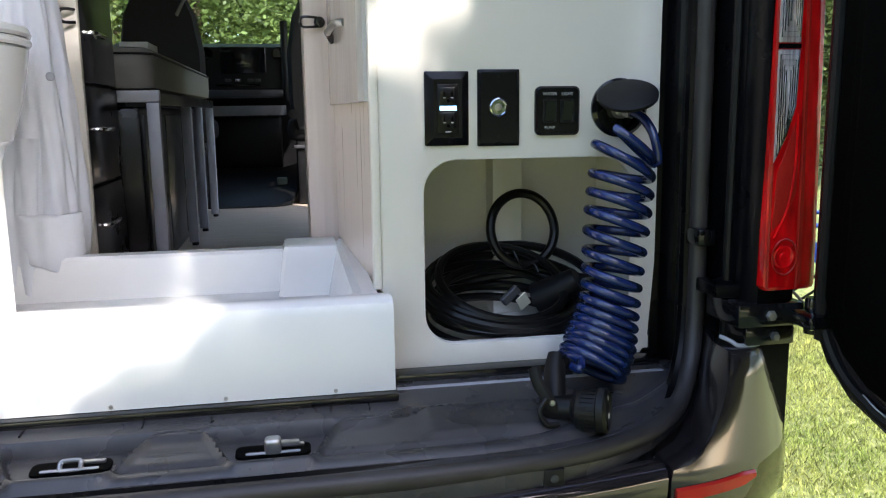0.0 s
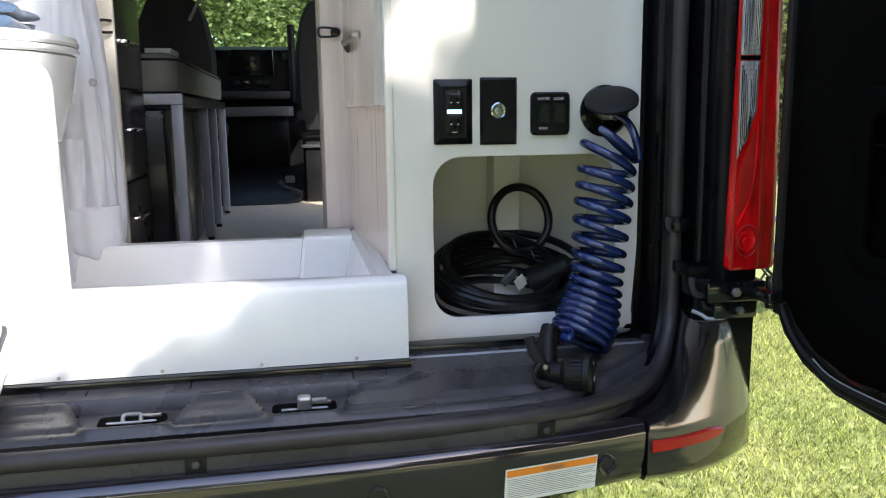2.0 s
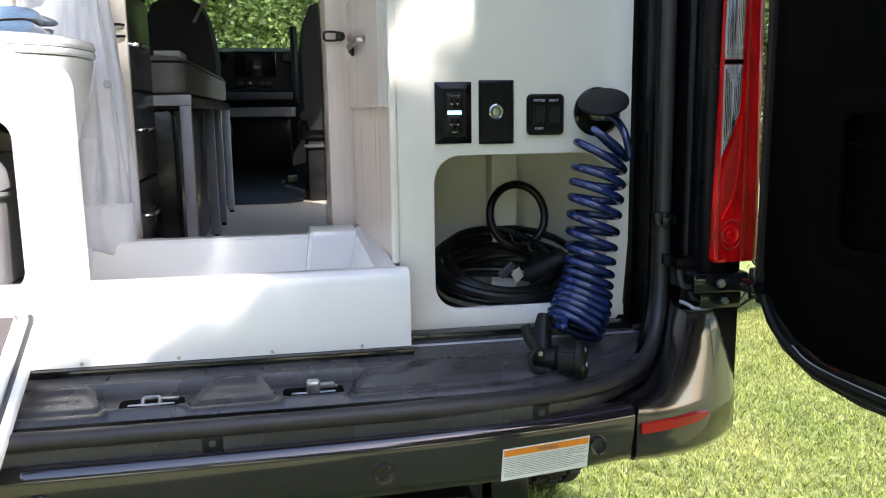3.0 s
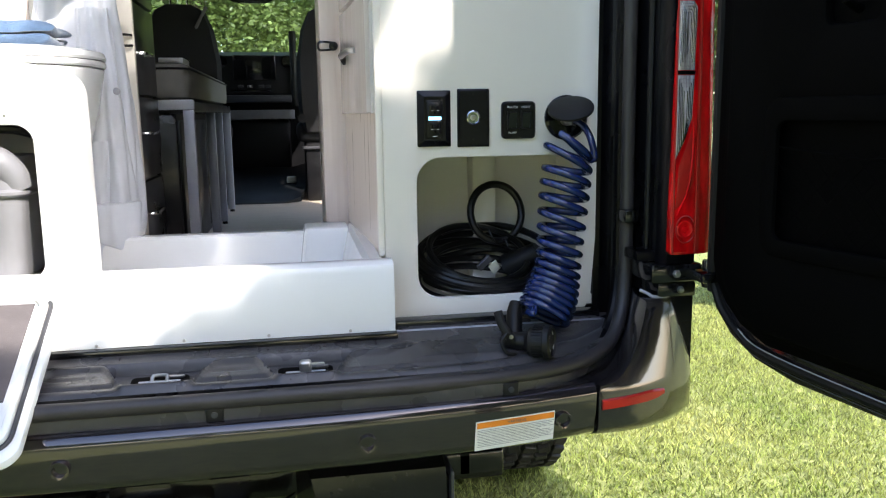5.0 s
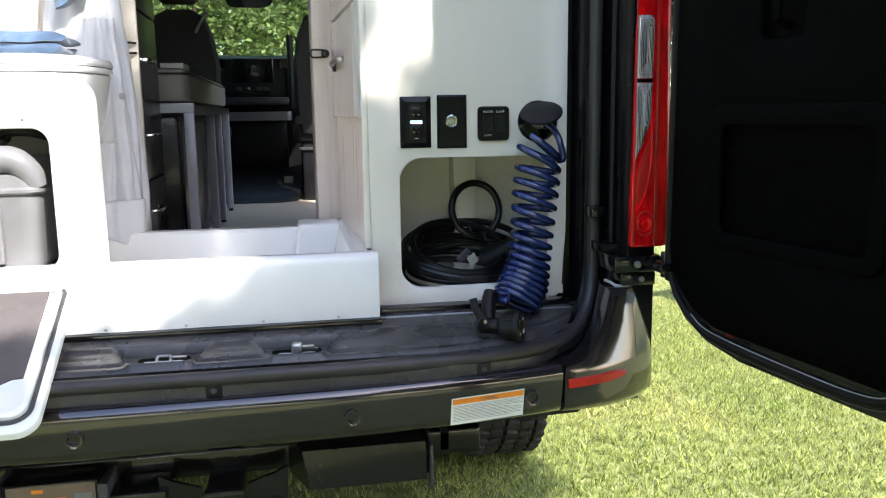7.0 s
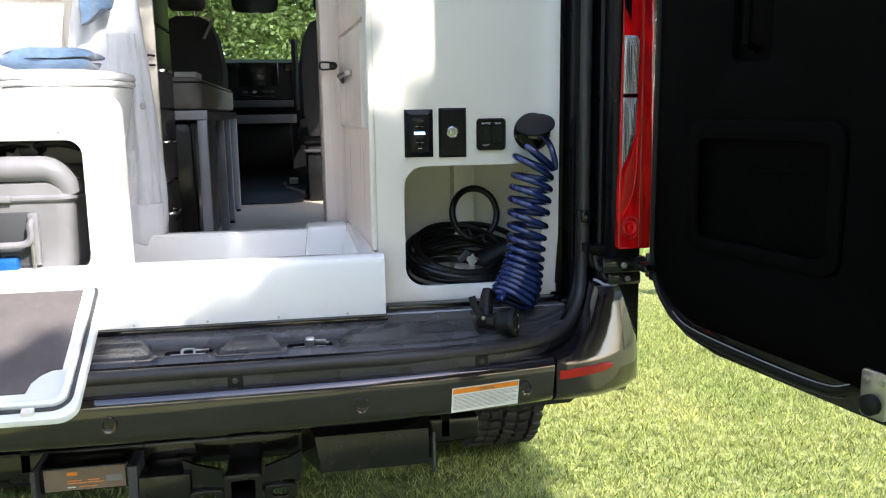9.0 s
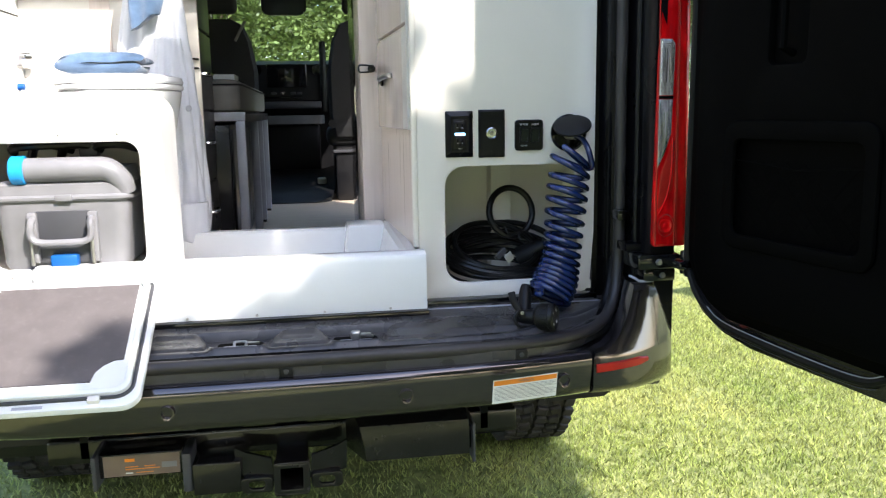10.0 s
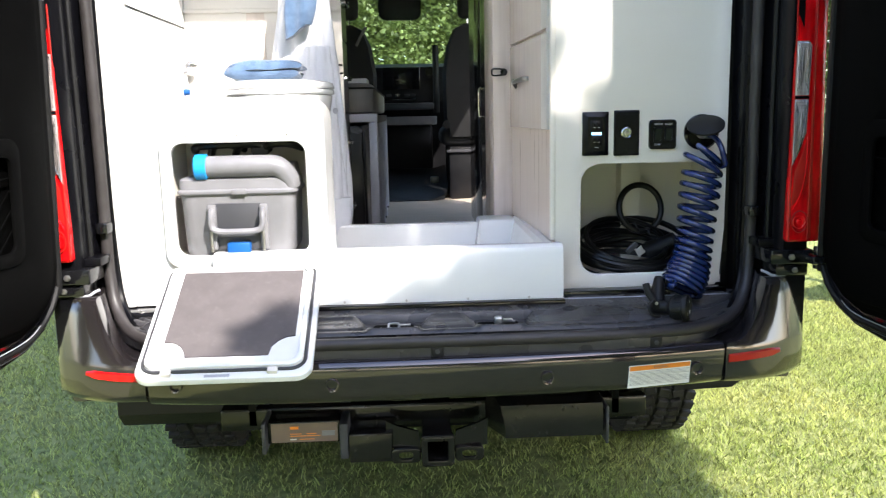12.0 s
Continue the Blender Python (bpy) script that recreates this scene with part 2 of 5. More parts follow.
def loft(sections, closed=True, caps=True, bm=None):
    """Skin between rings of equal count."""
    bm = bm or bmesh.new()
    rings = [[bm.verts.new(q) for q in s] for s in sections]
    k = len(rings[0])
    for ra, rb in zip(rings, rings[1:]):
        for j in range(k if closed else k - 1):
            bm.faces.new((ra[j], ra[(j + 1) % k], rb[(j + 1) % k], rb[j]))
    if caps and closed:
        bm.faces.new(rings[0])
        bm.faces.new(rings[-1])
    return bm


def rrect(x0, x1, z0, z1, r, n=6):
    out = []
    for cx, cz, a in ((x1 - r, z1 - r, 0), (x0 + r, z1 - r, 90), (x0 + r, z0 + r, 180), (x1 - r, z0 + r, 270)):
        for i in range(n + 1):
            t = radians(a + 90 * i / n)
            out.append((cx + r * math.cos(t), cz + r * math.sin(t)))
    return out


def plate(outer, holes, place, thick, bm=None, bev=0.0):
    """A sheet from an outline and holes in 2D; place maps (u, v, w) to the world, w from 0 to thick."""
    b = bmesh.new()
    edges = []
    for loop in (outer, *holes):
        vs = [b.verts.new((u, v, 0)) for u, v in loop]
        edges += [b.edges.new((vs[i], vs[(i + 1) % len(vs)])) for i in range(len(vs))]
    bmesh.ops.triangle_fill(b, use_beauty=True, edges=edges)
    bmesh.ops.dissolve_limit(b, angle_limit=0.01, verts=b.verts, edges=b.edges) if not holes else None
    geo = bmesh.ops.extrude_face_region(b, geom=list(b.faces))["geom"]
    top = [g for g in geo if isinstance(g, bmesh.types.BMVert)]
    for v in top:
        v.co.z = thick
    if bev:
        rim = [e for e in b.edges if all(v in set(top) for v in e.verts) and e.calc_face_angle(0) > 0.7]
        bmesh.ops.bevel(b, geom=rim, offset=bev, segments=2, profile=0.5, affect="EDGES", clamp_overlap=True)
    for v in b.verts:
        v.co = Vector(place(*v.co))
    return join(bm, b)


def xz(y):
    """Sheets facing -y: w grows towards the rear."""
    return lambda u, v, w: (u, y - w, v)


def along_x(x):
    return lambda u, v, w: (x + w, u, v)


def writing(text, size, place, mat, parent, name="lettering"):
    cu = bpy.data.curves.new(name, "FONT")
    cu.body, cu.size, cu.extrude, cu.align_x, cu.align_y = text, size, 0.0002, "CENTER", "CENTER"
    tmp = bpy.data.objects.new(name, cu)
    scene.collection.objects.link(tmp)
    me = bpy.data.meshes.new_from_object(tmp.evaluated_get(bpy.context.evaluated_depsgraph_get()))
    bpy.data.objects.remove(tmp)
    bm = bmesh.new()
    bm.from_mesh(me)
    bpy.data.meshes.remove(me)
    turned(bm, place)
    return part(name, bm, mat, parent)

# ---- ground, grass and trees ----
def ground():
    bm = bmesh.new()
    bmesh.ops.create_grid(bm, x_segments=60, y_segments=60, size=1)
    for v in bm.verts:
        for k in (0, 1):
            v.co[k] = math.copysign(abs(v.co[k]) ** 3 * 600 + abs(v.co[k]) * 6, v.co[k])
        d = v.co.length
        v.co.z = (noise.noise(v.co * 0.25) * 0.05 if d > 4 else 0) - 0.012
    part("ground", bm, SOIL, None, "mown green lawn in sunshine", kind="structure", category="ground")


def grass_patch(name, count, x0, x1, y0, y1, h0, h1, seed):
    rnd = np.random.RandomState(seed)
    x, y = rnd.uniform(x0, x1, count), rnd.uniform(y0, y1, count)
    h, a = rnd.uniform(h0, h1, count), rnd.uniform(0, 2 * math.pi, count)
    w = rnd.uniform(0.0016, 0.0034, count)
    lean = rnd.uniform(0.2, 1.1, count) * h
    dx, dy = np.cos(a), np.sin(a)
    b = rnd.uniform(0, 2 * math.pi, count)
    lx, ly = np.cos(b) * lean, np.sin(b) * lean
    z0 = np.full(count, -0.014)
    quad = np.stack([np.stack([x - dx * w, y - dy * w, z0], 1), np.stack([x + dx * w, y + dy * w, z0], 1),
                     np.stack([x + dx * w * 0.7 + lx * 0.4, y + dy * w * 0.7 + ly * 0.4, z0 + h * 0.6], 1),
                     np.stack([x + lx, y + ly, z0 + h], 1),
                     np.stack([x - dx * w * 0.7 + lx * 0.4, y - dy * w * 0.7 + ly * 0.4, z0 + h * 0.6], 1)], 1).reshape(-1, 3)
    me = bpy.data.meshes.new(name)
    me.from_pydata(quad.tolist(), [], [tuple(range(5 * i, 5 * i + 5)) for i in range(count)])
    me.materials.append(GRASS)
    tagged(new(name, me), "short mown green grass blades", "grass", kind="stuff")


def conifer(loc, height, seed):
    """An unseen pointed tree behind the van, added and shaped to shade the bumper."""
    t = thing("tree", loc, "unseen pointed evergreen tree behind the van, added to cast shade", "tree", "trees round the lawn")
    o = Vector(loc)
    bm = tube(smooth_path([o + Vector(q) for q in ((-1.2, 0, 0), (-1.25, 0, height * 0.35), (-0.9, 0, height * 0.68), (-0.1, 0, height * 0.82), (0, 0, height - 0.3))], 5), lambda s: 0.18 * (1 - s) + 0.015, 10)
    tube(smooth_path([o + Vector((0, 0, height * 0.75)), o + Vector((-0.5, 0, height - 0.6)), o + Vector((-0.68, 0, height + 0.4))], 5), lambda s: 0.04 * (1 - s) + 0.008, 8, bm=bm)
    part("trunk", bm, BARK, t)
    rnd = np.random.RandomState(seed)
    n = 36000
    drop = rnd.uniform(0, 1, n) ** 1.25 * 4.6
    a, r = rnd.uniform(0, 2 * math.pi, n), np.sqrt(rnd.uniform(0.02, 1, n))
    # slim leader, then spreading tiers; lower boughs shifted sideways to put the lawn in shade
    wide = np.interp(drop, (0, 0.17, 0.30, 0.38, 0.46, 0.60, 0.9, 5), (0.04, 0.14, 0.27, 0.44, 0.88, 0.99, 1.02, 1.06)) * (0.95 + 0.05 * np.sin(a * 5 + drop * 3))
    wide *= 1 + np.clip(drop - 1.6, 0, 0.4) * (0.45 * np.sin(a * 3 + drop * 1.7) + 0.35 * np.sin(drop * 6.5 + a))
    bough = np.clip(drop - 1.25, 0, 0.25) / 0.25 * 1.25
    thin = np.where(np.cos(a) > 0, np.interp(drop, (0, 0.4, 0.7, 1.3, 1.6), (1, 1, 0.2, 0.2, 1)), 1.0)
    p = np.stack([r * wide * np.cos(a) * thin - bough, r * wide * np.sin(a), height - drop - r * 0.08], 1)
    # a second leader beside the first, added to shade the robe
    p[:1300] = np.array((-0.68, 0.0, height + 0.46)) + rnd.normal(size=(1300, 3)) * np.array((0.085, 0.10, 0.19))
    d1, d2 = rnd.normal(size=(n, 3)), rnd.normal(size=(n, 3))
    d1 /= np.linalg.norm(d1, axis=1)[:, None]
    d2 /= np.linalg.norm(d2, axis=1)[:, None]
    q = np.stack([p - d1 * 0.085, p + d2 * 0.05, p + d1 * 0.085, p - d2 * 0.05], 1).reshape(-1, 3)
    me = bpy.data.meshes.new("crown")
    me.from_pydata(q.tolist(), [], [tuple(range(4 * i, 4 * i + 4)) for i in range(n)])
    me.materials.append(LEAF)
    c = new("crown", me)
    c.parent = t


def leaves(count, size, seed, centre, radii, clumps):
    rnd = np.random.RandomState(seed)
    u = rnd.normal(size=(clumps, 3))
    u /= np.linalg.norm(u, axis=1)[:, None]
    c = np.array(centre) + u * np.array(radii) * (rnd.uniform(0.25, 1.0, (clumps, 1)) ** 0.5)
    pick = rnd.randint(0, clumps, count)
    p = c[pick] + rnd.normal(size=(count, 3)) * 0.13 * np.mean(radii)
    d1 = rnd.normal(size=(count, 3))
    d1[:, 2] = d1[:, 2] * 0.5 - 0.3
    d1 /= np.linalg.norm(d1, axis=1)[:, None]
    d2 = np.cross(d1, rnd.normal(size=(count, 3)))
    d2 /= np.linalg.norm(d2, axis=1)[:, None]
    s = rnd.uniform(0.6, 1.3, (count, 1)) * size
    q = np.stack([p - d1 * s, p + d2 * s * 0.5, p + d1 * s, p - d2 * s * 0.5], 1).reshape(-1, 3)
    return q


def tree(loc, seed, height=9.0, crown_low=0.8, wide=3.0, count=56000, size=0.056, clumps=210):
    t = thing("tree", loc, "leafy green deciduous tree at the lawn's edge", "tree", "trees round the lawn")
    o = Vector(loc)
    rnd = random.Random(seed)
    bm = tube(smooth_path([o, o + Vector((0.1, 0.05, height * 0.3)), o + Vector((-0.1, 0.1, height * 0.6)), o + Vector((0, 0, height * 0.9))], 5),
              lambda s: 0.2 * (1 - s) + 0.03, 10)
    for i in range(9):
        a, z = rnd.uniform(0, 6.28), height * rnd.uniform(0.2, 0.7)
        e = Vector((math.cos(a), math.sin(a), 0.5)) * wide * rnd.uniform(0.5, 0.8)
        tube(smooth_path([o + Vector((0, 0, z)), o + Vector((0, 0, z)) + e * 0.5 + Vector((0, 0, 0.2)), o + Vector((0, 0, z)) + e], 4), lambda s: 0.07 * (1 - s) + 0.012, 6, bm=bm)
    part("trunk", bm, BARK, t)
    zc = (height + crown_low) / 2
    q = leaves(count, size, seed, (0, 0, zc), (wide, wide, (height - crown_low) / 2), clumps)
    me = bpy.data.meshes.new("crown")
    me.from_pydata(q.tolist(), [], [tuple(range(4 * i, 4 * i + 4)) for i in range(count)])
    me.materials.append(LEAF)
    c = new("crown", me)
    c.parent = t
    ORIGIN[c] = o
    return t


ground()
grass_patch("lawn_grass", 150000, 0.5, 3.4, -0.6, 5.0, 0.012, 0.034, 1)
grass_patch("shaded_grass", 70000, -3.2, 0.5, -0.7, 3.5, 0.012, 0.034, 2)
grass_patch("distant_grass", 30000, 3.4, 9.0, 1.0, 12.0, 0.02, 0.05, 3)
conifer((3.40, -4.2, 0), 5.80, 9)
first = tree((-1.5, 14.0, 0), 5)
second = tree((2.2, 16.0, 0), 6, 10.0, 0.6, 3.4)
third = tree((8.5, 11.5, 0), 7, 8.0, 0.3, 2.6)
for src, x, y, turn in ((second, -4.6, 15.5, 40), (first, 1.0, 19.5, 300), (second, -3.0, 20.5, 15), (first, 5.0, 20.0, 77), (first, 5.6, 15.0, 120), (third, 12.0, 9.0, 75), (second, 11.5, 14.5, 200), (first, -10.5, 9.0, 250),
                        # unseen trees behind and beside the camera, added to block low sky light
                        (first, -6.5, -15.0, 20), (second, -2.0, -16.5, 70), (third, 1.6, -15.0, 140), (first, 5.6, -17.0, 310), (second, 10.0, -16.0, 33), (third, -9.5, -13.0, 190), (third, -12.5, -4.0, 10), (second, 16.0, -1.0, 160)):
    copy_thing(src, pose(x, y, 0, 0, 0, turn))


# ---- the van's body ----
van = thing("van", (0, 2.5, 0), "graphite grey camper van with open rear doors parked on grass", "van")


def lip_y(x):
    t = max(abs(x) - 0.40, 0) / 0.47
    return -0.285 + 0.2 * t ** 2.4


def side_panel(s):
    def arch(yc):
        return [(yc + 0.46 * math.cos(a), max(0.40 + 0.46 * math.sin(a), 0.42)) for a in (radians(d) for d in range(180, -1, -15))]
    out = [(-0.10, 0.56), (0.2, 0.46)] + arch(0.98) + arch(4.64) + [(5.5, 0.45), (5.62, 0.8), (5.55, 1.2), (4.98, 1.5), (4.25, 2.45), (3.9, 2.76), (3.4, 2.88), (-0.10, 2.90)]
    holes = [[(3.75, 1.55), (4.72, 1.55), (4.2, 2.25), (3.75, 2.25)]]
    if s > 0:
        holes.append([(2.35, 0.72), (3.6, 0.72), (3.6, 2.4), (2.35, 2.4)])
    w = (lambda u, v, d: (0.965 + d, u, v)) if s > 0 else (lambda u, v, d: (-0.965 - d, u, v))
    p = part("side_panel", plate(out, holes, w, 0.04, bev=0.01), PAINT, van)
    g = part("side_window", plate([(3.74, 1.54), (4.74, 1.54), (4.2, 2.26), (3.74, 2.26)], [], lambda u, v, d: (s * (0.972 + d), u, v), 0.006), GLASS, van)
    g.visible_shadow = False
    return p


side_panel(-1), side_panel(1)
part("roof", box(-0.965, 0.965, -0.10, 3.5, 2.86, 2.90, 0.01), PAINT, van)
part("roof_front", plate([(-0.965, 0), (0.965, 0), (0.965, 0.5), (-0.965, 0.5)], [], lambda u, v, w: (u, 3.5 + v * 1.5, 2.86 - v * 0.84 + w), 0.04), PAINT, van)
part("underbody", box(-0.93, 0.93, -0.16, 5.3, 0.585, 0.66, 0.01), PILLAR, van)
nose = plate([(5.0, 0.4), (5.5, 0.42), (5.6, 0.8), (5.53, 1.18), (4.95, 1.52), (4.85, 1.45), (4.85, 0.5)], [], lambda u, v, w: (-0.965 + w, u, v), 1.93)
part("bonnet", nose, PAINT, van)
ws = part("windscreen", plate([(-0.93, 0), (0.93, 0), (0.86, 1), (-0.86, 1)], [], lambda u, v, w: (u, 4.97 - 0.70 * v, 1.50 + 0.95 * v + w), 0.006), GLASS, van)
ws.visible_shadow = False
part("rear_header", box(-0.965, 0.965, -0.16, 0.0, 2.72, 2.88, 0.02), PILLAR, van)


def pillar(s):
    prof = [(0.838, 0.012), (0.852, 0.010), (0.862, -0.02), (0.872, -0.028), (0.905, -0.03), (0.909, -0.10), (0.914, -0.16), (0.928, -0.185), (0.99, -0.185),
            (1.0, -0.165), (1.0, -0.09), (0.966, -0.09), (0.96, 0.05), (0.838, 0.05)]
    bm = loft([[(s * x, y, z) for x, y in prof] for z in (0.62, 0.9, 1.3, 1.8, 2.72)])
    part("door_pillar", bm, PILLAR, van)
    part("pillar_skin", loft([[(s * x, y, z) for x, y in ((0.9155, -0.135), (0.911, -0.150), (0.9125, -0.175), (0.924, -0.1915), (0.950, -0.1925), (0.950, -0.186), (0.927, -0.186), (0.916, -0.165))] for z in (0.905, 1.3, 2.0, 2.72)]), PILLAR, van, "glossy black door pillar")
    # gasket ribs on the pillar's inner side
    for x, y, r in ((0.868, -0.036, 0.006), (0.907, -0.125, 0.007)):
        part("gasket", tube([(s * x, y, 0.86), (s * x, y, 1.6), (s * x, y, 2.72)], r, 8), RUBBER, van)


pillar(-1), pillar(1)
half = [(0.897, -0.062, 2.72), (0.897, -0.062, 1.8), (0.897, -0.062, 1.3), (0.897, -0.064, 1.02), (0.893, -0.072, 0.90), (0.872, -0.098, 0.815), (0.82, -0.155, 0.766), (0.72, -0.222, 0.752), (0.58, -0.272, 0.750), (0.40, -0.294, 0.752), (0.2, -0.300, 0.754)]
ring = half + [(0, -0.301, 0.754)] + [(-x, y, z) for x, y, z in reversed(half)]
part("opening_seal", tube(smooth_path([(x * (0.988 if abs(x) > 0.8 else 1.0), y, z) for x, y, z in ring], 6), 0.0155, 12), SEALMAT, van, "ribbed grey rubber door seal")
part("seal_channel", tube(smooth_path([(x * 0.975, y + 0.018, z + 0.004) for x, y, z in ring], 6), 0.012, 8), PILLAR, van)


def ease(t):
    t = min(max(t, 0.0), 1.0)
    return t * t * (3 - 2 * t)


def step_height(x, y):
    """A lower channel along the back that widens forward round each latch slot; raised bridges between."""
    z = 0.797 + 0.10 * (y + 0.05)
    front = -0.160
    for cx, wi, wo in ((-0.115, 0.112, 0.052), (0.162, 0.104, 0.046), (-0.42, 0.11, 0.05)):
        front -= 0.098 * ease((wi - abs(x - cx)) / (wi - wo))
    front += 0.04 * ease((x - 0.31) / 0.08)
    low = ease((y - front) / 0.022) * ease((-0.143 - y) / 0.008) * ease((0.40 - x) / 0.05)
    # rolled edge along the rim of every bridge
    roll = math.exp(-((y - front + 0.006) / 0.010) ** 2) * ease((0.40 - x) / 0.05)
    # a long pressed flute on each bridge, and the pad at the hinge side
    flute = math.exp(-((y + 0.205) / 0.006) ** 2) * max(ease((0.045 - abs(x - 0.02)) / 0.012), ease((0.05 - abs(x + 0.27)) / 0.012))
    pad = ease((x - 0.37) / 0.03) * ease((0.74 - x) / 0.05) * ease((-0.125 - y) / 0.012) * ease((y + 0.235) / 0.02)
    z += -0.022 * low + 0.0085 * roll - 0.003 * flute + 0.006 * pad
    # groove before the front lip
    o = lip_y(x)
    z -= 0.006 * math.exp(-((y - o - 0.040) / 0.006) ** 2)
    return z - 0.014 * ease((o + 0.02 - y) / 0.02)


def step_plate():
    bm = bmesh.new()
    nx, ny = 320, 64
    g = []
    for i in range(nx + 1):
        x = -0.885 + 1.77 * i / nx
        g.append([])
        for j in range(ny + 1):
            y = -0.015 + (lip_y(x) + 0.015) * j / ny
            g[-1].append(bm.verts.new((x, y, step_height(x, y))))
    for i in range(nx):
        for j in range(ny):
            bm.faces.new((g[i][j], g[i + 1][j], g[i + 1][j + 1], g[i][j + 1]))
    ret = bmesh.ops.extrude_edge_only(bm, edges=[e for e in bm.edges if e.is_boundary])["geom"]
    for v in ret:
        if isinstance(v, bmesh.types.BMVert):
            v.co.z = 0.66
    return bm


step = part("step_plate", step_plate(), STEP, van, "dark grey moulded plastic entry step with ridges", sharp=50)


def sill_lip():
    prof = [(0.012, 0.768), (-0.006, 0.766), (-0.016, 0.758), (-0.02, 0.742), (-0.018, 0.716), (-0.008, 0.708), (0.03, 0.708), (0.03, 0.75)]
    xs = [i * 0.88 / 20 for i in range(-20, 21)]
    return loft([[(x, lip_y(x) + dy, z + (0.02 * max(abs(x) - 0.7, 0) / 0.18)) for dy, z in prof] for x in xs])


part("sill_lip", sill_lip(), STEP, van)
for x in (-0.005, 0.556, -0.556):
    c = part("clip", box(x - 0.016, x + 0.016, lip_y(x) - 0.024, lip_y(x), 0.716, 0.744, 0.003), PLASTIC, van)
    part("screw", lathe([(0, 0.0), (0.006, 0.0), (0.006, 0.003), (0, 0.004)], pose(x, lip_y(x) - 0.023, 0.73, 90), 12), GREY_DARK, c)


def bumper_y(x):
    t = abs(x) / 0.75
    return -0.332 + 0.052 * t ** 3


def bumper_centre():
    prof = [(0.075, 0.705), (0.04, 0.716), (0.018, 0.717), (0.006, 0.712), (0.0, 0.700), (0.003, 0.67), (0.008, 0.63), (0.014, 0.614), (0.028, 0.604), (0.075, 0.60)]
    xs = [i * 0.738 / 16 for i in range(-16, 17)]
    return loft([[(x, bumper_y(x) + dy, z + 0.004 * (x / 0.74)) for dy, z in prof] for x in xs])


part("bumper_centre", bumper_centre(), PAINT, van, "glossy graphite painted rear bumper", sharp=75)


def corner_y(x, z):
    t = max((x - 0.742) / 0.255, 0)
    return -0.282 + 0.10 * t ** 2.6 + 0.055 * max(z - 0.70, 0) / 0.2


def bumper_corner(s):
    sections = []
    for z in (0.606, 0.612, 0.63, 0.66, 0.70, 0.716, 0.722, 0.735, 0.76, 0.80, 0.83, 0.866, 0.871):
        if z < 0.716:
            xi, ins = 0.743, (0.03 if z < 0.61 else 0.012 if z < 0.62 else 0.0)
        else:
            t = (z - 0.716) / 0.155
            xi, ins = 0.748 + 0.122 * t ** 0.42, 0.0
        if z > 0.868:
            ins = 0.006
        row = [(xi + 0.004, corner_y(xi, z) + 0.07)]
        xo = 0.998 - 0.006 * (z - 0.6)
        for i in range(11):
            x = xi + (xo - 0.03 - xi) * i / 10
            row.append((x, corner_y(x, z) + ins))
        ye = corner_y(xo - 0.03, z)
        row += [(xo - 0.012 - ins, ye + 0.012 + ins), (xo - ins, ye + 0.035), (xo + 0.004 - ins, 0.05), (xo + 0.004 - ins, 0.28), (xo - 0.05, 0.28), (xo - 0.06, 0.05)]
        sections.append([(s * x, y, z) for x, y in row])
    return loft(sections)


for s in (-1, 1):
    part("bumper_corner", bumper_corner(s), PAINT, van, sharp=60)
    bm = bmesh.new()
    secs = []
    for i in range(13):
        x = 0.750 + 0.145 * i / 12
        h = 0.0115 * min(1, 0.55 + (12 - i) / 5)
        zc = 0.678 + 0.010 * i / 12
        y = corner_y(x, zc)
        secs.append([(s * x, y - 0.001, zc - h), (s * x, y - 0.006, zc - h + 0.003), (s * x, y - 0.006, zc + h - 0.003), (s * x, y - 0.001, zc + h), (s * x, y + 0.01, zc)])
    part("reflector", loft(secs), DEEP_RED if s > 0 else RED, van, "red rear reflector strip")
for x in (-0.664, -0.27, 0.27, 0.664):
    y = bumper_y(x) + 0.0005
    m = pose(x, y, 0.658, 92, 0, 0)
    p = part("parking_sensor", lathe([(0, -0.004), (0.0115, -0.004), (0.0125, 0.001), (0.0125, 0.004), (0.0165, 0.005), (0.0175, 0.001), (0.0175, -0.006)], m, 24), PAINT, van)


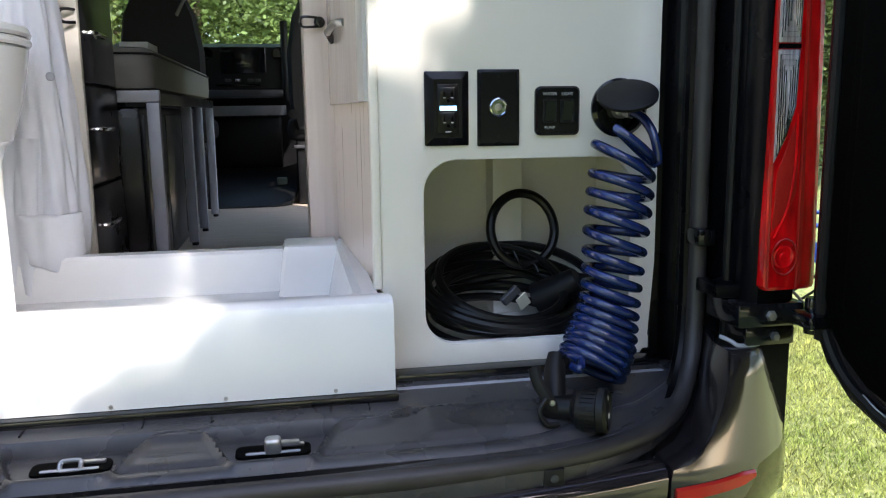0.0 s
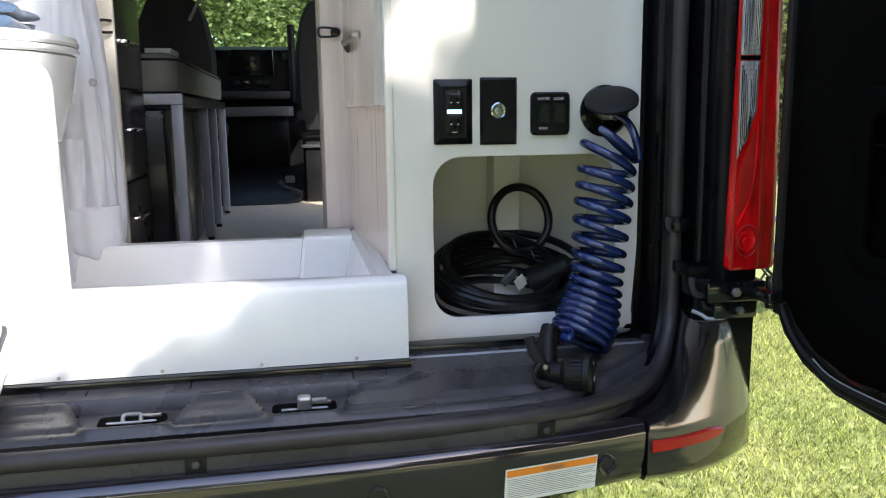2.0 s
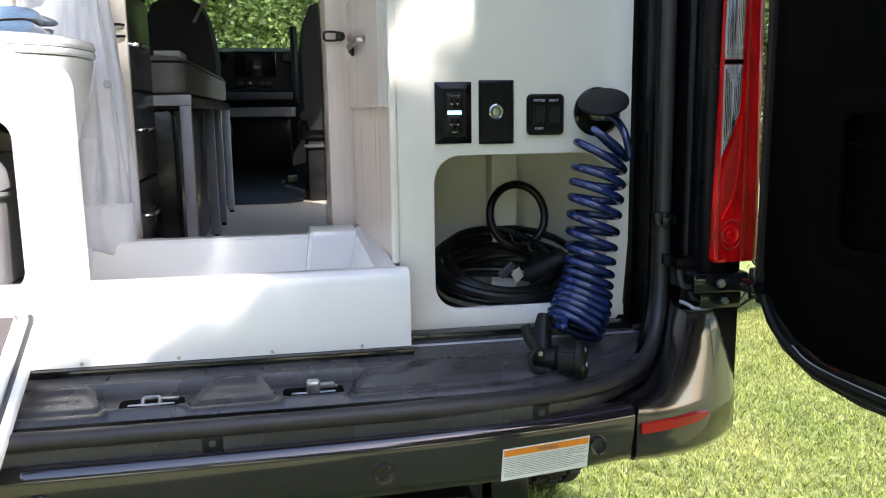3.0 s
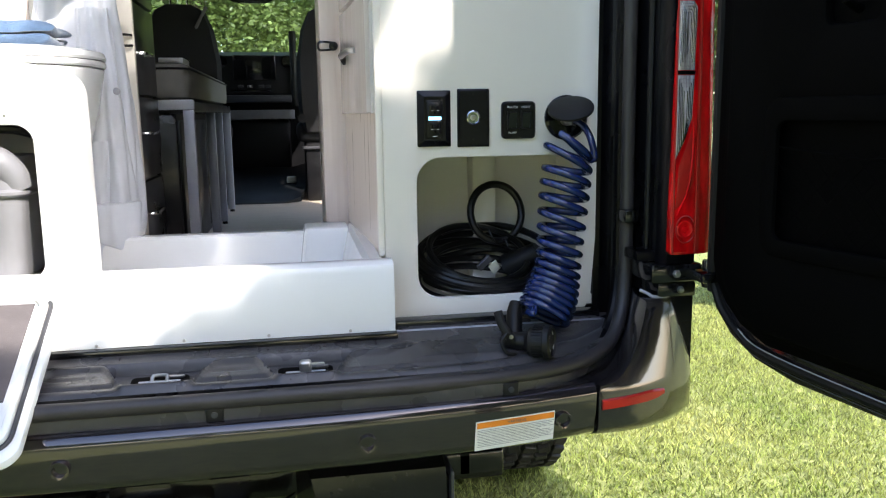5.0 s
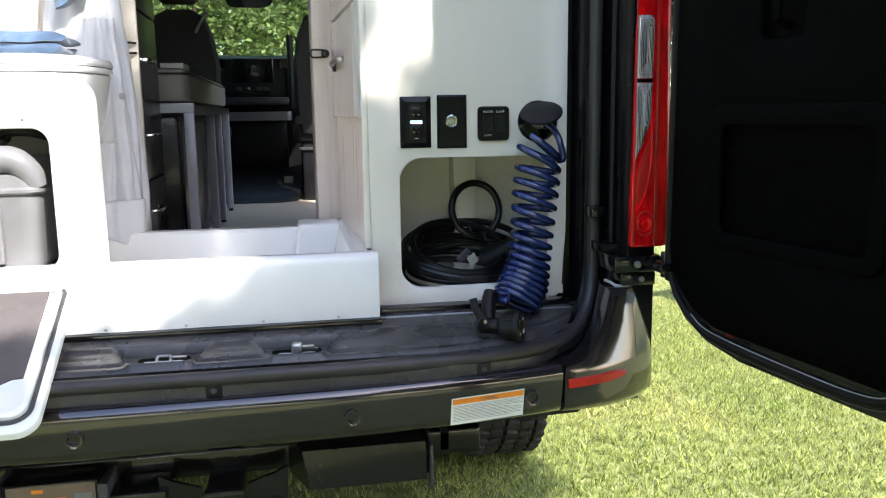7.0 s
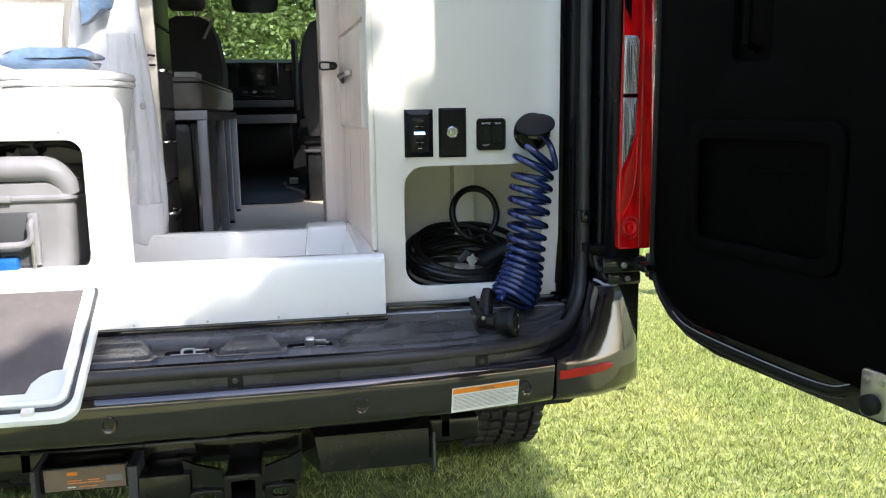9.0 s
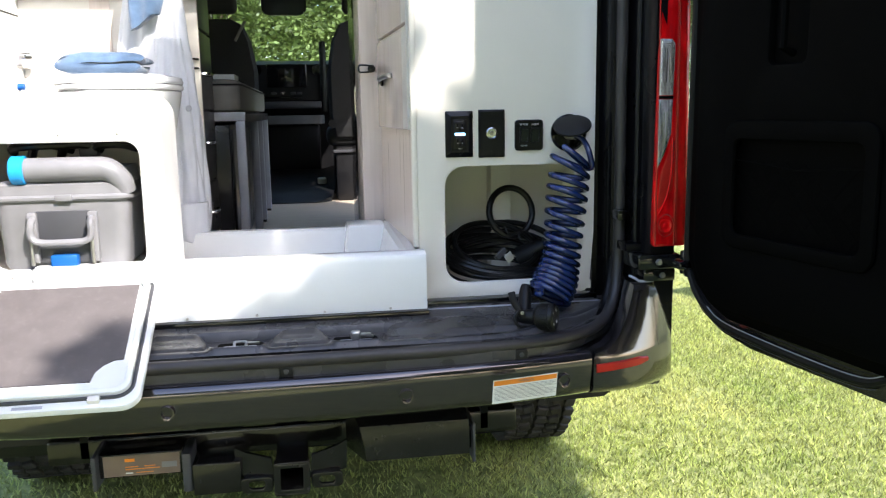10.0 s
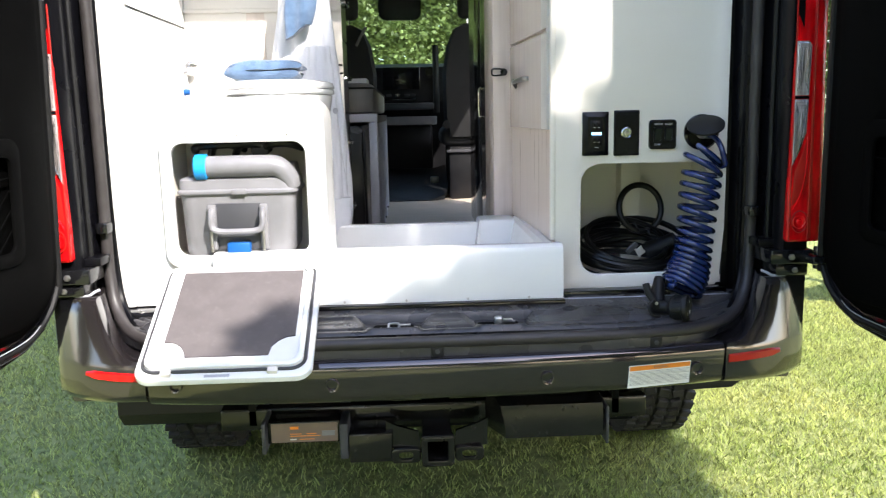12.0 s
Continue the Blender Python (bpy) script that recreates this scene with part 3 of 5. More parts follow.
def tail_lamp(s):
    def sec(z, x0, x1, y0, dy=0.0):
        return [(s * x0, y0 + 0.03, z), (s * x0, y0 + 0.004, z), (s * (x0 + 0.006), y0, z), (s * (x1 - 0.02), y0 + 0.003, z), (s * (x1 - 0.005), y0 + 0.012, z), (s * x1, y0 + 0.03, z), (s * (x1 + 0.003), y0 + 0.16, z), (s * (x0 + 0.02), y0 + 0.16, z)]
    zs = [0.966, 0.972, 1.05, 1.15, 1.25, 1.35, 1.45, 1.55, 1.60, 1.606]
    lamp = part("tail_lamp", loft([sec(z, 0.922 + 0.008 * abs(z - 1.0) / 0.6 + (0.004 if z in (0.966, 1.606) else 0), 1.020 if s > 0 else 1.006, -0.212 + 0.022 * max(z - 1.0, 0) / 0.6 + (0.004 if z in (0.966, 1.606) else 0)) for z in zs]), RED, van,
                "tall red tail lamp with smoked clear sections")

    def face_y(z):
        return -0.212 + 0.022 * max(z - 1.0, 0) / 0.6 - 0.0035
    for out in ([(0.929, 1.345), (0.966, 1.345), (0.970, 1.47), (0.962, 1.482), (0.931, 1.482)],
                [(0.927, 1.165), (0.945, 1.20), (0.962, 1.25), (0.966, 1.335), (0.929, 1.335)]):
        lens = part("clear_lens", plate(out, [], lambda u, v, w: (s * u, face_y(v) + 0.004 - w, v), 0.005, bev=0.0015), CLEAR, lamp, "smoked clear lens")
        cx, cz = sum(p[0] for p in out) / len(out), sum(p[1] for p in out) / len(out)
        for k in (0.8, 0.6, 0.4, 0.2):
            path = [(cx + (x - cx) * k, cz + (z - cz) * (0.5 + k * 0.5)) for x, z in out]
            part("lens_rib", tube([(s * x, face_y(z) - 0.0012, z) for x, z in path], 0.0012, 5, True), CHROME, lens)
    def sheet(out, d):
        return plate(out, [], lambda u, v, w: (s * u, face_y(v) + 0.004 - d - w, v), 0.0012, bev=0.0004)
    part("dark_wedge", sheet([(0.936, 1.150), (0.950, 1.185), (0.968, 1.235), (0.972, 1.235), (0.970, 1.12), (0.955, 1.085), (0.930, 1.060)], 0.0), DEEP_RED, lamp)
    part("outer_strip", sheet([(0.974, 0.975), (0.984, 0.975), (0.984, 1.595), (0.977, 1.595)], 0.0003), DEEP_RED, lamp)
    part("lamp_divider", sheet([(0.927, 1.3365), (0.968, 1.3365), (0.968, 1.3435), (0.927, 1.3435)], 0.002), PILLAR, lamp)
    part("reflector_cup", lathe([(0.019, 0), (0.019, 0.003), (0.016, 0.004), (0.012, 0.002), (0.007, 0.0015), (0.006, 0.004), (0, 0.005)], pose(s * 0.952, face_y(1.02) + 0.004, 1.02, 90), 24), RED, lamp)
    part("cup_ring", tube([(s * (0.952 + 0.021 * math.cos(q)), face_y(1.02) + 0.0005, 1.02 + 0.028 * math.sin(q)) for q in (2 * math.pi * i / 24 for i in range(24))], 0.0016, 6, True), DEEP_RED, lamp)
    part("curved_ridge", tube(smooth_path([(s * 0.966, face_y(1.24), 1.24), (s * 0.965, face_y(1.17), 1.17), (s * 0.955, face_y(1.10), 1.10), (s * 0.932, face_y(1.05), 1.05)], 5), 0.0022, 6), RED, lamp)
    for x in (0.925, 0.975):
        part("lamp_edge", tube([(s * x, face_y(0.97) + 0.002, 0.97), (s * (x + 0.003), face_y(1.3) + 0.002, 1.3), (s * (x + 0.006), face_y(1.6) + 0.002, 1.6)], 0.002, 6), DEEP_RED, lamp)
    # hinge under the lamp
    h = part("door_hinge", box(*sorted((s * 0.885, s * 1.0)), -0.205, -0.10, 0.905, 0.945, 0.006), BLACK_GLOSS, van)
    part("hinge_arm", box(*sorted((s * 0.965, s * 1.05)), -0.27, -0.17, 0.914, 0.936, 0.006), BLACK_GLOSS, h)
    part("bolt", lathe([(0, 0.008), (0.007, 0.007), (0.009, 0.002), (0.009, 0)], pose(s * 0.94, -0.206, 0.925, 90), 6), STEEL, h)
    part("hinge_block", box(*sorted((s * 0.905, s * 0.992)), -0.195, -0.10, 0.872, 0.904, 0.005), BLACK_GLOSS, h)
    part("hinge_pin", lathe([(0.011, -0.02), (0.012, -0.016), (0.012, 0.034), (0.011, 0.038)], pose(s * 1.006, -0.215, 0.915), 14), BLACK_GLOSS, h)
    part("bolt", lathe([(0, 0.008), (0.006, 0.007), (0.008, 0.002), (0.008, 0)], pose(s * 0.955, -0.196, 0.888, 90), 6), STEEL, h)
    # pale tube imitating the lit highlight on the painted corner edge
    part("edge_highlight", tube(smooth_path([(s * 0.878, -0.165, 0.884), (s * 0.888, -0.182, 0.880), (s * 0.898, -0.190, 0.874), (s * 0.935, -0.186, 0.874), (s * 0.97, -0.16, 0.875)], 5), 0.0035, 8), ALU, h, "pale strip for the highlight on the corner panel's edge")
    part("lamp_bracket", box(*sorted((s * 0.87, s * 0.99)), -0.16, -0.09, 0.945, 0.968, 0.004), PILLAR, van)
    c = part("check_strap", box(*sorted((s * 0.868, s * 0.90)), -0.10, -0.03, 1.02, 1.05, 0.006), BLACK_GLOSS, van)


tail_lamp(1), tail_lamp(-1)


# ---- rear doors ----
def rear_door(s):
    m = Matrix.Translation((1.018 if s > 0 else -0.995, -0.222, 0)) @ Matrix(((s * math.sin(radians(12)), -s * math.cos(radians(12)), 0, 0), (-math.cos(radians(12)), -math.sin(radians(12)), 0, 0), (0, 0, 1, 0), (0, 0, 0, 1)))
    if s < 0:                                               # the body side leans inwards higher up
        m = Matrix(((1, 0, 0.035, 0.03 - 0.035 * 0.95), (0, 1, 0, 0), (0, 0, 1, 0), (0, 0, 0, 1))) @ m
    # local: x along the door from the hinge, y towards the inside, z up
    def pl(y):
        return lambda u, v, w: m @ Vector((u, y + w, v))
    skin = [(0.0, 2.77), (0.0, 0.95), (0.010, 0.905), (0.034, 0.86), (0.08, 0.815), (0.15, 0.782), (0.25, 0.764), (0.80, 0.752), (0.80, 2.77)]
    d = part("rear_door", plate(skin, [], pl(-0.06), 0.085, bev=0.008), PAINT, van, "open rear door with black inner trim")

    def inset(k):
        return [(0.045 + k, 2.68), (0.036 + k, 0.965), (0.047 + k, 0.925), (0.075 + k * 0.9, 0.885 + k * 0.2), (0.12 + k * 0.6, 0.848 + k * 0.4), (0.19 + k * 0.3, 0.822 + k * 0.6), (0.78, 0.808 + k * 0.6), (0.78, 2.68)]
    pocket = rrect(0.20, 0.60, 1.01, 1.27, 0.03)
    recess = rrect(0.31, 0.41, 1.40, 1.60, 0.015)
    part("trim_base", plate(inset(0), [], pl(0.0255), 0.012, bev=0.004), TRIM, d)
    part("trim_edge", plate(inset(0.03), [], pl(0.038), 0.012, bev=0.006), TRIM, d)
    t = part("trim_panel", plate(inset(0.055), [pocket, recess], pl(0.0505), 0.018, bev=0.009), TRIM, d, "black textured plastic door trim")
    part("pocket_frame", plate(rrect(0.195, 0.60, 1.005, 1.285, 0.035), [rrect(0.225, 0.57, 1.035, 1.245, 0.02)], pl(0.066), 0.009, bev=0.004), TRIM, t)
    bm = bmesh.new()
    for i in range(9):
        for sg in (-1, 1):
            u0 = 0.222 + 0.356 * i / 8
            u1 = min(max(u0 + sg * 0.16, 0.222), 0.578)
            f = abs(u1 - u0) / 0.16
            if f > 0.1:
                tube([m @ Vector((u0, 0.064, 1.04)), m @ Vector((u1, 0.064, 1.04 + 0.16 * f))], 0.0008, 4, bm=bm)
    part("pocket_net", bm, TRIM, t)
    part("net_hem", tube([m @ Vector((0.215, 0.066, 1.2)), m @ Vector((0.40, 0.067, 1.185)), m @ Vector((0.585, 0.066, 1.2))], 0.002, 6), TRIM, t)
    part("pull_handle", tube([m @ Vector(q) for q in ((0.36, 0.05, 1.42), (0.36, 0.078, 1.43), (0.36, 0.078, 1.57), (0.36, 0.05, 1.58))], 0.009, 8), TRIM, t)
    edge = smooth_path([(0.022, 0.027, 1.6), (0.022, 0.027, 0.955), (0.032, 0.027, 0.912), (0.062, 0.027, 0.862), (0.11, 0.027, 0.825), (0.18, 0.027, 0.799), (0.40, 0.027, 0.785), (0.56, 0.027, 0.785), (0.64, 0.027, 0.812), (0.785, 0.027, 0.815)], 6)
    part("door_seal", tube([m @ Vector(q) for q in edge], 0.009, 8), RUBBER, d)
    fine = [Vector((q.x + 0.004, 0.036, q.z + 0.012)) for q in edge if q.z < 0.83]
    part("seal_piping", tube([m @ q for q in fine], 0.0012, 6), ALU, d, "thin pale edge piping")
    part("lower_piping", tube([m @ (q + Vector((0.0, -0.006, -0.024))) for q in fine if q.x < 0.6], 0.0010, 6), GREY_DARK, d)
    lp = part("latch_plate", plate(rrect(0.668, 0.720, 0.785, 0.868, 0.008), [], pl(0.070), 0.006, bev=0.002), STEEL, d, "zinc latch plate with rubber buffer")
    part("rubber_buffer", lathe([(0.018, 0), (0.018, 0.012), (0.010, 0.016), (0, 0.016)], m @ pose(0.694, 0.076, 0.81, -90), 18), RUBBER, lp)
    for u in (0.681, 0.708):
        part("bolt", lathe([(0, 0.004), (0.006, 0.003), (0.007, 0)], m @ pose(u, 0.076, 0.852, -90), 10), STEEL, lp)


rear_door(1), rear_door(-1)


# ---- wheels ----
def wheel(x, y):
    w = part("wheel", lathe([(0.0, -0.03), (0.08, -0.03), (0.19, 0.0), (0.215, 0.06), (0.22, 0.09), (0.215, 0.1), (0.215, -0.1), (0.2, -0.06)], pose(x, y, 0.375, 0, 90, 0), 28), ALU, van)
    part("tyre", lathe([(0.21, -0.11), (0.26, -0.128), (0.33, -0.128), (0.36, -0.118), (0.366, -0.1), (0.366, 0.1), (0.36, 0.118), (0.33, 0.128), (0.26, 0.128), (0.21, 0.11)], pose(x, y, 0.375, 0, 90, 0), 56), TYRE, w)
    bm = bmesh.new()
    for i in range(44):
        a = 2 * math.pi * i / 44
        for row, (u, wd, off) in enumerate(((-0.105, 0.04, 0), (-0.055, 0.042, 0.5), (0.0, 0.044, 0.2), (0.055, 0.042, 0.7), (0.105, 0.04, 0.4))):
            b = box(-0.017, 0.017, u - wd / 2, u + wd / 2, 0.36, 0.381, 0.003, 1)
            turned(b, pose(0, 0, 0, 0, 0, 14 * (1 if row % 2 else -1)))
            turned(b, Matrix.Translation((x, y, 0.375)) @ Matrix.Rotation(a + off * 2 * math.pi / 44, 4, "X") @ Matrix.Rotation(radians(90), 4, "Z"))
            join(bm, b)
    part("tread", bm, TYRE, w, kind="stuff")


for x, y in ((0.88, 0.98), (-0.88, 0.98), (0.88, 4.64), (-0.88, 4.64)):
    wheel(x, y)
for s in (-1, 1):
    part("arch_liner", loft([[(s * 0.69, y, 0.60), (s * 0.92, y, 0.60), (s * 0.905, y, 0.53), (s * 0.87, y, 0.505), (s * 0.70, y, 0.50)] for y in (-0.02, 0.12)]), PLASTIC, van)


# ---- the van's inside: setting ----
def setting(name, bm, mat, label, category, sharp=32):
    return part(name, bm, mat, None, label, sharp, "structure", category)


setting("floor", box(-0.95, 0.95, 0.66, 4.85, 0.665, 0.70), WOOD, "pale wood-look vinyl van floor", "floor")
setting("wall_left", box(-0.955, -0.872, 0.0, 4.2, 0.70, 2.86, 0.004), GELCOAT, "glossy white moulded shower wall", "wall")
setting("wall_right", plate([(0.46, 0.70), (2.3, 0.70), (2.3, 2.86), (0.46, 2.86)], [], along_x(0.88), 0.05), CREAM, "plain pale inner side wall", "wall")
setting("ceiling", box(-0.95, 0.95, 0.0, 4.0, 2.83, 2.87), HEADLINER, "pale headliner ceiling", "ceiling")
setting("wall_flange", box(-0.884, -0.826, -0.050, 0.070, 0.806, 2.8, 0.008), GELCOAT, "glossy white moulded edge of the shower wall", "wall")
# wall across the back of the washroom, beside the doorway
setting("wall_back", box(-0.872, -0.297, 0.85, 0.874, 0.80, 2.83, 0.003), CREAM, "cream panel wall behind the toilet", "wall")
setting("trim_strip", box(-0.645, -0.58, 0.846, 0.8505, 0.94, 1.70), LAMINATE, "beige vertical strip on the cream wall", "trim")
setting("wall_cornice", box(-0.872, -0.30, 0.838, 0.850, 1.70, 1.715, 0.003), CREAM, "thin cream horizontal moulding", "trim")
setting("wall_jamb", box(0.245, 0.315, 0.655, 0.95, 0.70, 2.83, 0.004), LAMINATE, "pale wood-grain laminate doorway jamb", "wall")
def wall_x(y):
    return 0.3465 - 0.052 * y


def wall_slab(y0, y1, z0, z1, d0, d1, bev=0.0):
    """A slab along the slightly slanting washroom wall, from d0 to d1 in front of it."""
    return plate([(y0, z0), (y1, z0), (y1, z1), (y0, z1)], [], lambda u, v, w: (wall_x(u) - d0 - w, u, v), d1 - d0, bev=bev)


setting("wall_washroom", wall_slab(0.006, 0.654, 0.95, 2.83, -0.02, 0.0), LAMINATE, "pale wood-grain laminate washroom wall", "wall")
setting("trim_corner", box(0.333, 0.348, -0.006, 0.012, 0.955, 2.83, 0.004), PANEL, "white corner strip", "trim")
setting("wall_front_left", box(-0.955, -0.30, 3.0, 3.03, 0.70, 0.9), NAVY, "dark low bulkhead", "wall")

# ---- white service cabinet at the rear ----
cab = thing("service_cabinet", (0.59, 0.2, 0.81), "white laminate rear service cabinet with open cubby", "cabinet")
hole = rrect(0.421, 0.79, 0.851, 1.169, 0.055, 8)
outer = [(0.348, 0.812), (0.815, 0.812), (0.828, 0.83), (0.838, 0.98), (0.838, 2.6), (0.348, 2.6)]
part("front_panel", plate(outer, [hole], xz(0.016), 0.016, bev=0.0015), PANEL, cab)
part("cubby_back", box(0.36, 0.86, 0.30, 0.315, 0.82, 1.30), PANEL, cab)
part("cubby_side", box(0.362, 0.378, 0.017, 0.30, 0.82, 1.30), PANEL, cab)
part("cubby_side", box(0.842, 0.858, 0.017, 0.30, 0.82, 1.30), PANEL, cab)
part("cubby_floor", box(0.378, 0.842, 0.017, 0.30, 0.815, 0.838), PANEL, cab)
part("cubby_top", box(0.378, 0.842, 0.017, 0.30, 1.285, 1.30), PANEL, cab)
part("corner_post", box(0.60, 0.66, 0.24, 0.30, 0.838, 1.285, 0.002), PANEL, cab)
part("carcass", box(0.37, 0.86, 0.32, 0.45, 0.81, 2.6), PANEL, cab)
wc = thing("wall_cabinet", (0.31, 0.3, 1.26), "pale laminate wall cabinet door with chrome pull", "cabinet")
part("door", wall_slab(0.03, 0.60, 1.267, 1.537, 0.001, 0.016, 0.003), MIRRORED, wc)
part("door", wall_slab(0.03, 0.60, 1.547, 2.4, 0.001, 0.016, 0.003), MIRRORED, wc)
part("edge_strip", wall_slab(0.030, 0.095, 1.269, 1.535, 0.0162, 0.018), EDGE, wc, "pale frosted glass edge")
part("edge_strip", wall_slab(0.030, 0.095, 1.549, 2.4, 0.0162, 0.018), EDGE, wc)
part("side_edge", wall_slab(0.022, 0.0295, 1.267, 2.4, 0.001, 0.018), EDGE, wc)
part("pull_handle", tube(smooth_path([(wall_x(0.28) - 0.017, 0.28, 1.420), (wall_x(0.30) - 0.030, 0.30, 1.420), (wall_x(0.40) - 0.032, 0.40, 1.418), (wall_x(0.45) - 0.030, 0.45, 1.416)], 5), 0.0075, 12), STEEL, wc, "satin metal pull handle")
part("handle_tip", tube(smooth_path([(wall_x(0.445) - 0.030, 0.446, 1.417), (wall_x(0.47) - 0.026, 0.465, 1.415), (wall_x(0.48) - 0.016, 0.478, 1.402)], 4), 0.0088, 12), BLACK_GLOSS, wc)

hs = thing("door_latch", (0.28, 0.65, 1.455), "black wire hook latch on the jamb", "latch")
part("hook", tube(smooth_path([(0.285, 0.648, 1.468), (0.262, 0.640, 1.470), (0.242, 0.640, 1.468), (0.242, 0.640, 1.449), (0.262, 0.640, 1.447), (0.285, 0.648, 1.450)], 5), 0.0032, 8), BLACK_GLOSS, hs)
part("base", lathe([(0.013, 0), (0.013, 0.008), (0.009, 0.012), (0, 0.013)], pose(0.284, 0.655, 1.459, 90), 16), BLACK_GLOSS, hs)

# sill strips between cabinet and step
sl = thing("sill_strip", (0.3, -0.04, 0.785), "black and bright metal sill strips under the cabinet", "sill")
part("black_strip", box(0.358, 0.84, -0.032, 0.014, 0.785, 0.812, 0.003), BLACK_GLOSS, sl)
part("bright_strip", box(0.358, 0.836, -0.062, -0.034, 0.783, 0.797, 0.003), ALU, sl)
part("lower_strip", box(-0.86, 0.36, -0.10, -0.02, 0.78, 0.805, 0.003), BLACK_GLOSS, sl)


# ---- sockets and switches ----
def bevelled_cover(x0, x1, z0, z1, depth, edge):
    out, inn = rrect(x0, x1, z0, z1, 0.002, 2), rrect(x0 + edge, x1 - edge, z0 + edge, z1 - edge, 0.002, 2)
    return loft([[(x, 0, z) for x, z in out], [(x, -0.003, z) for x, z in out], [(x, -depth, z) for x, z in inn]])


so = thing("power_socket", (0.461, 0, 1.2), "black double power socket with lit blue display", "socket")
part("cover", bevelled_cover(0.424, 0.498, 1.193, 1.314, 0.014, 0.013), FACE, so)
ins = part("insert", box(0.4435, 0.4785, -0.0160, -0.013, 1.214, 1.293, 0.001), FACE, so)
part("display", box(0.447, 0.475, -0.0167, -0.0158, 1.2505, 1.258), DISPLAY, ins, "lit blue display")
for zc in (1.274, 1.234):
    out = rrect(0.4475, 0.4745, zc - 0.0155, zc + 0.0140, 0.005, 3)
    f = part("socket_face", loft([[(x, -0.0158, z) for x, z in out], [(x, -0.0173, z) for x, z in out], [(0.461 + (x - 0.461) * 0.94, -0.0178, zc + (z - zc) * 0.94) for x, z in out]]), FACE, so)
    for dx, h in ((-0.0065, 0.009), (0.0065, 0.0075)):
        part("slot", box(0.461 + dx - 0.0014, 0.461 + dx + 0.0014, -0.0182, -0.0176, zc + 0.003 - h / 2, zc + 0.003 + h / 2), TRIM, f)
    for dx in (-0.0065, 0.0065):
        part("tick", box(0.461 + dx - 0.002, 0.461 + dx + 0.002, -0.0182, -0.0177, zc - 0.0035, zc - 0.0025), PALE_INK, f)
    part("slot", lathe([(0.0028, 0), (0.0028, 0.0005), (0, 0.0005)], pose(0.461, -0.0177, zc - 0.008, 90), 12), TRIM, f)
    part("marking", box(0.456, 0.466, -0.0165, -0.0158, zc - 0.0185, zc - 0.0174), PALE_INK, ins)

ant = thing("coax_socket", (0.55, 0, 1.2), "glossy black plate with a chrome coaxial socket", "socket")
part("cover", bevelled_cover(0.513, 0.585, 1.191, 1.317, 0.008, 0.005), FACE, ant)
part("collar", lathe([(0.0155, 0), (0.0155, 0.004), (0.0135, 0.0055), (0.012, 0.004), (0.012, 0.001), (0, 0.001)], pose(0.5475, -0.008, 1.255, 90), 24), CHROME, ant, "chrome ring")
part("pin", lathe([(0.006, 0), (0.006, 0.004), (0, 0.005)], pose(0.5475, -0.008, 1.255, 90), 14), STEEL, ant)
for zc in (1.306, 1.208):
    part("screw", lathe([(0.004, 0), (0.0035, 0.0012), (0, 0.0015)], pose(0.5475, -0.008, zc, 90), 12), BLACK_GLOSS, ant)

sw = thing("switch_panel", (0.65, 0, 1.21), "black double rocker switch panel for water pump and light", "switch")
out = rrect(0.612, 0.690, 1.207, 1.289, 0.010)
part("cover", loft([[(x, 0, z) for x, z in out], [(x, -0.006, z) for x, z in out], [(0.651 + (x - 0.651) * 0.92, -0.010, 1.248 + (z - 1.248) * 0.92) for x, z in out]]), FACE, sw)
for xc in (0.636, 0.6665):
    part("rocker_frame", plate(rrect(xc - 0.012, xc + 0.012, 1.228, 1.268, 0.002, 2), [rrect(xc - 0.009, xc + 0.009, 1.231, 1.265, 0.001, 2)], xz(-0.009), 0.004), PLASTIC, sw)
    part("rocker", loft([[(xc - 0.009, -0.009, 1.231), (xc + 0.009, -0.009, 1.231), (xc + 0.009, -0.009, 1.265), (xc - 0.009, -0.009, 1.265)],
                         [(xc - 0.0085, -0.012, 1.232), (xc + 0.0085, -0.012, 1.232), (xc + 0.0085, -0.018, 1.264), (xc - 0.0085, -0.018, 1.264)]]), BLACK_GLOSS, sw)
for text, x, z in (("WATER", 0.636, 1.276), ("LIGHT", 0.6665, 1.276), ("PUMP", 0.636, 1.220)):
    writing(text, 0.0072, pose(x, -0.0105, z, 90), PALE_INK, sw)

# ---- coiled spray hose ----
hb = thing("hose_inlet", (0.76, 0, 1.25), "round black spray port with its flap lid open", "spray port")
part("bezel", lathe([(0.050, 0), (0.050, 0.006), (0.044, 0.012), (0.036, 0.012), (0.034, 0.002), (0, 0.002)], pose(0.762, 0, 1.252, 90), 36), BLACK_GLOSS, hb)
part("fitting", lathe([(0.014, 0), (0.014, 0.02), (0.010, 0.024), (0, 0.024)], pose(0.762, -0.002, 1.248, 90), 16), STEEL, hb)
lid = lathe([(0, 0.004), (0.046, 0.004), (0.050, 0.002), (0.050, -0.003), (0.044, -0.004), (0, -0.004)], None, 40)
part("flap_lid", turned(lid, pose(0.755, -0.055, 1.272, 28, -14, 0)), RUBBER, hb, "matt black rubber flap lid")


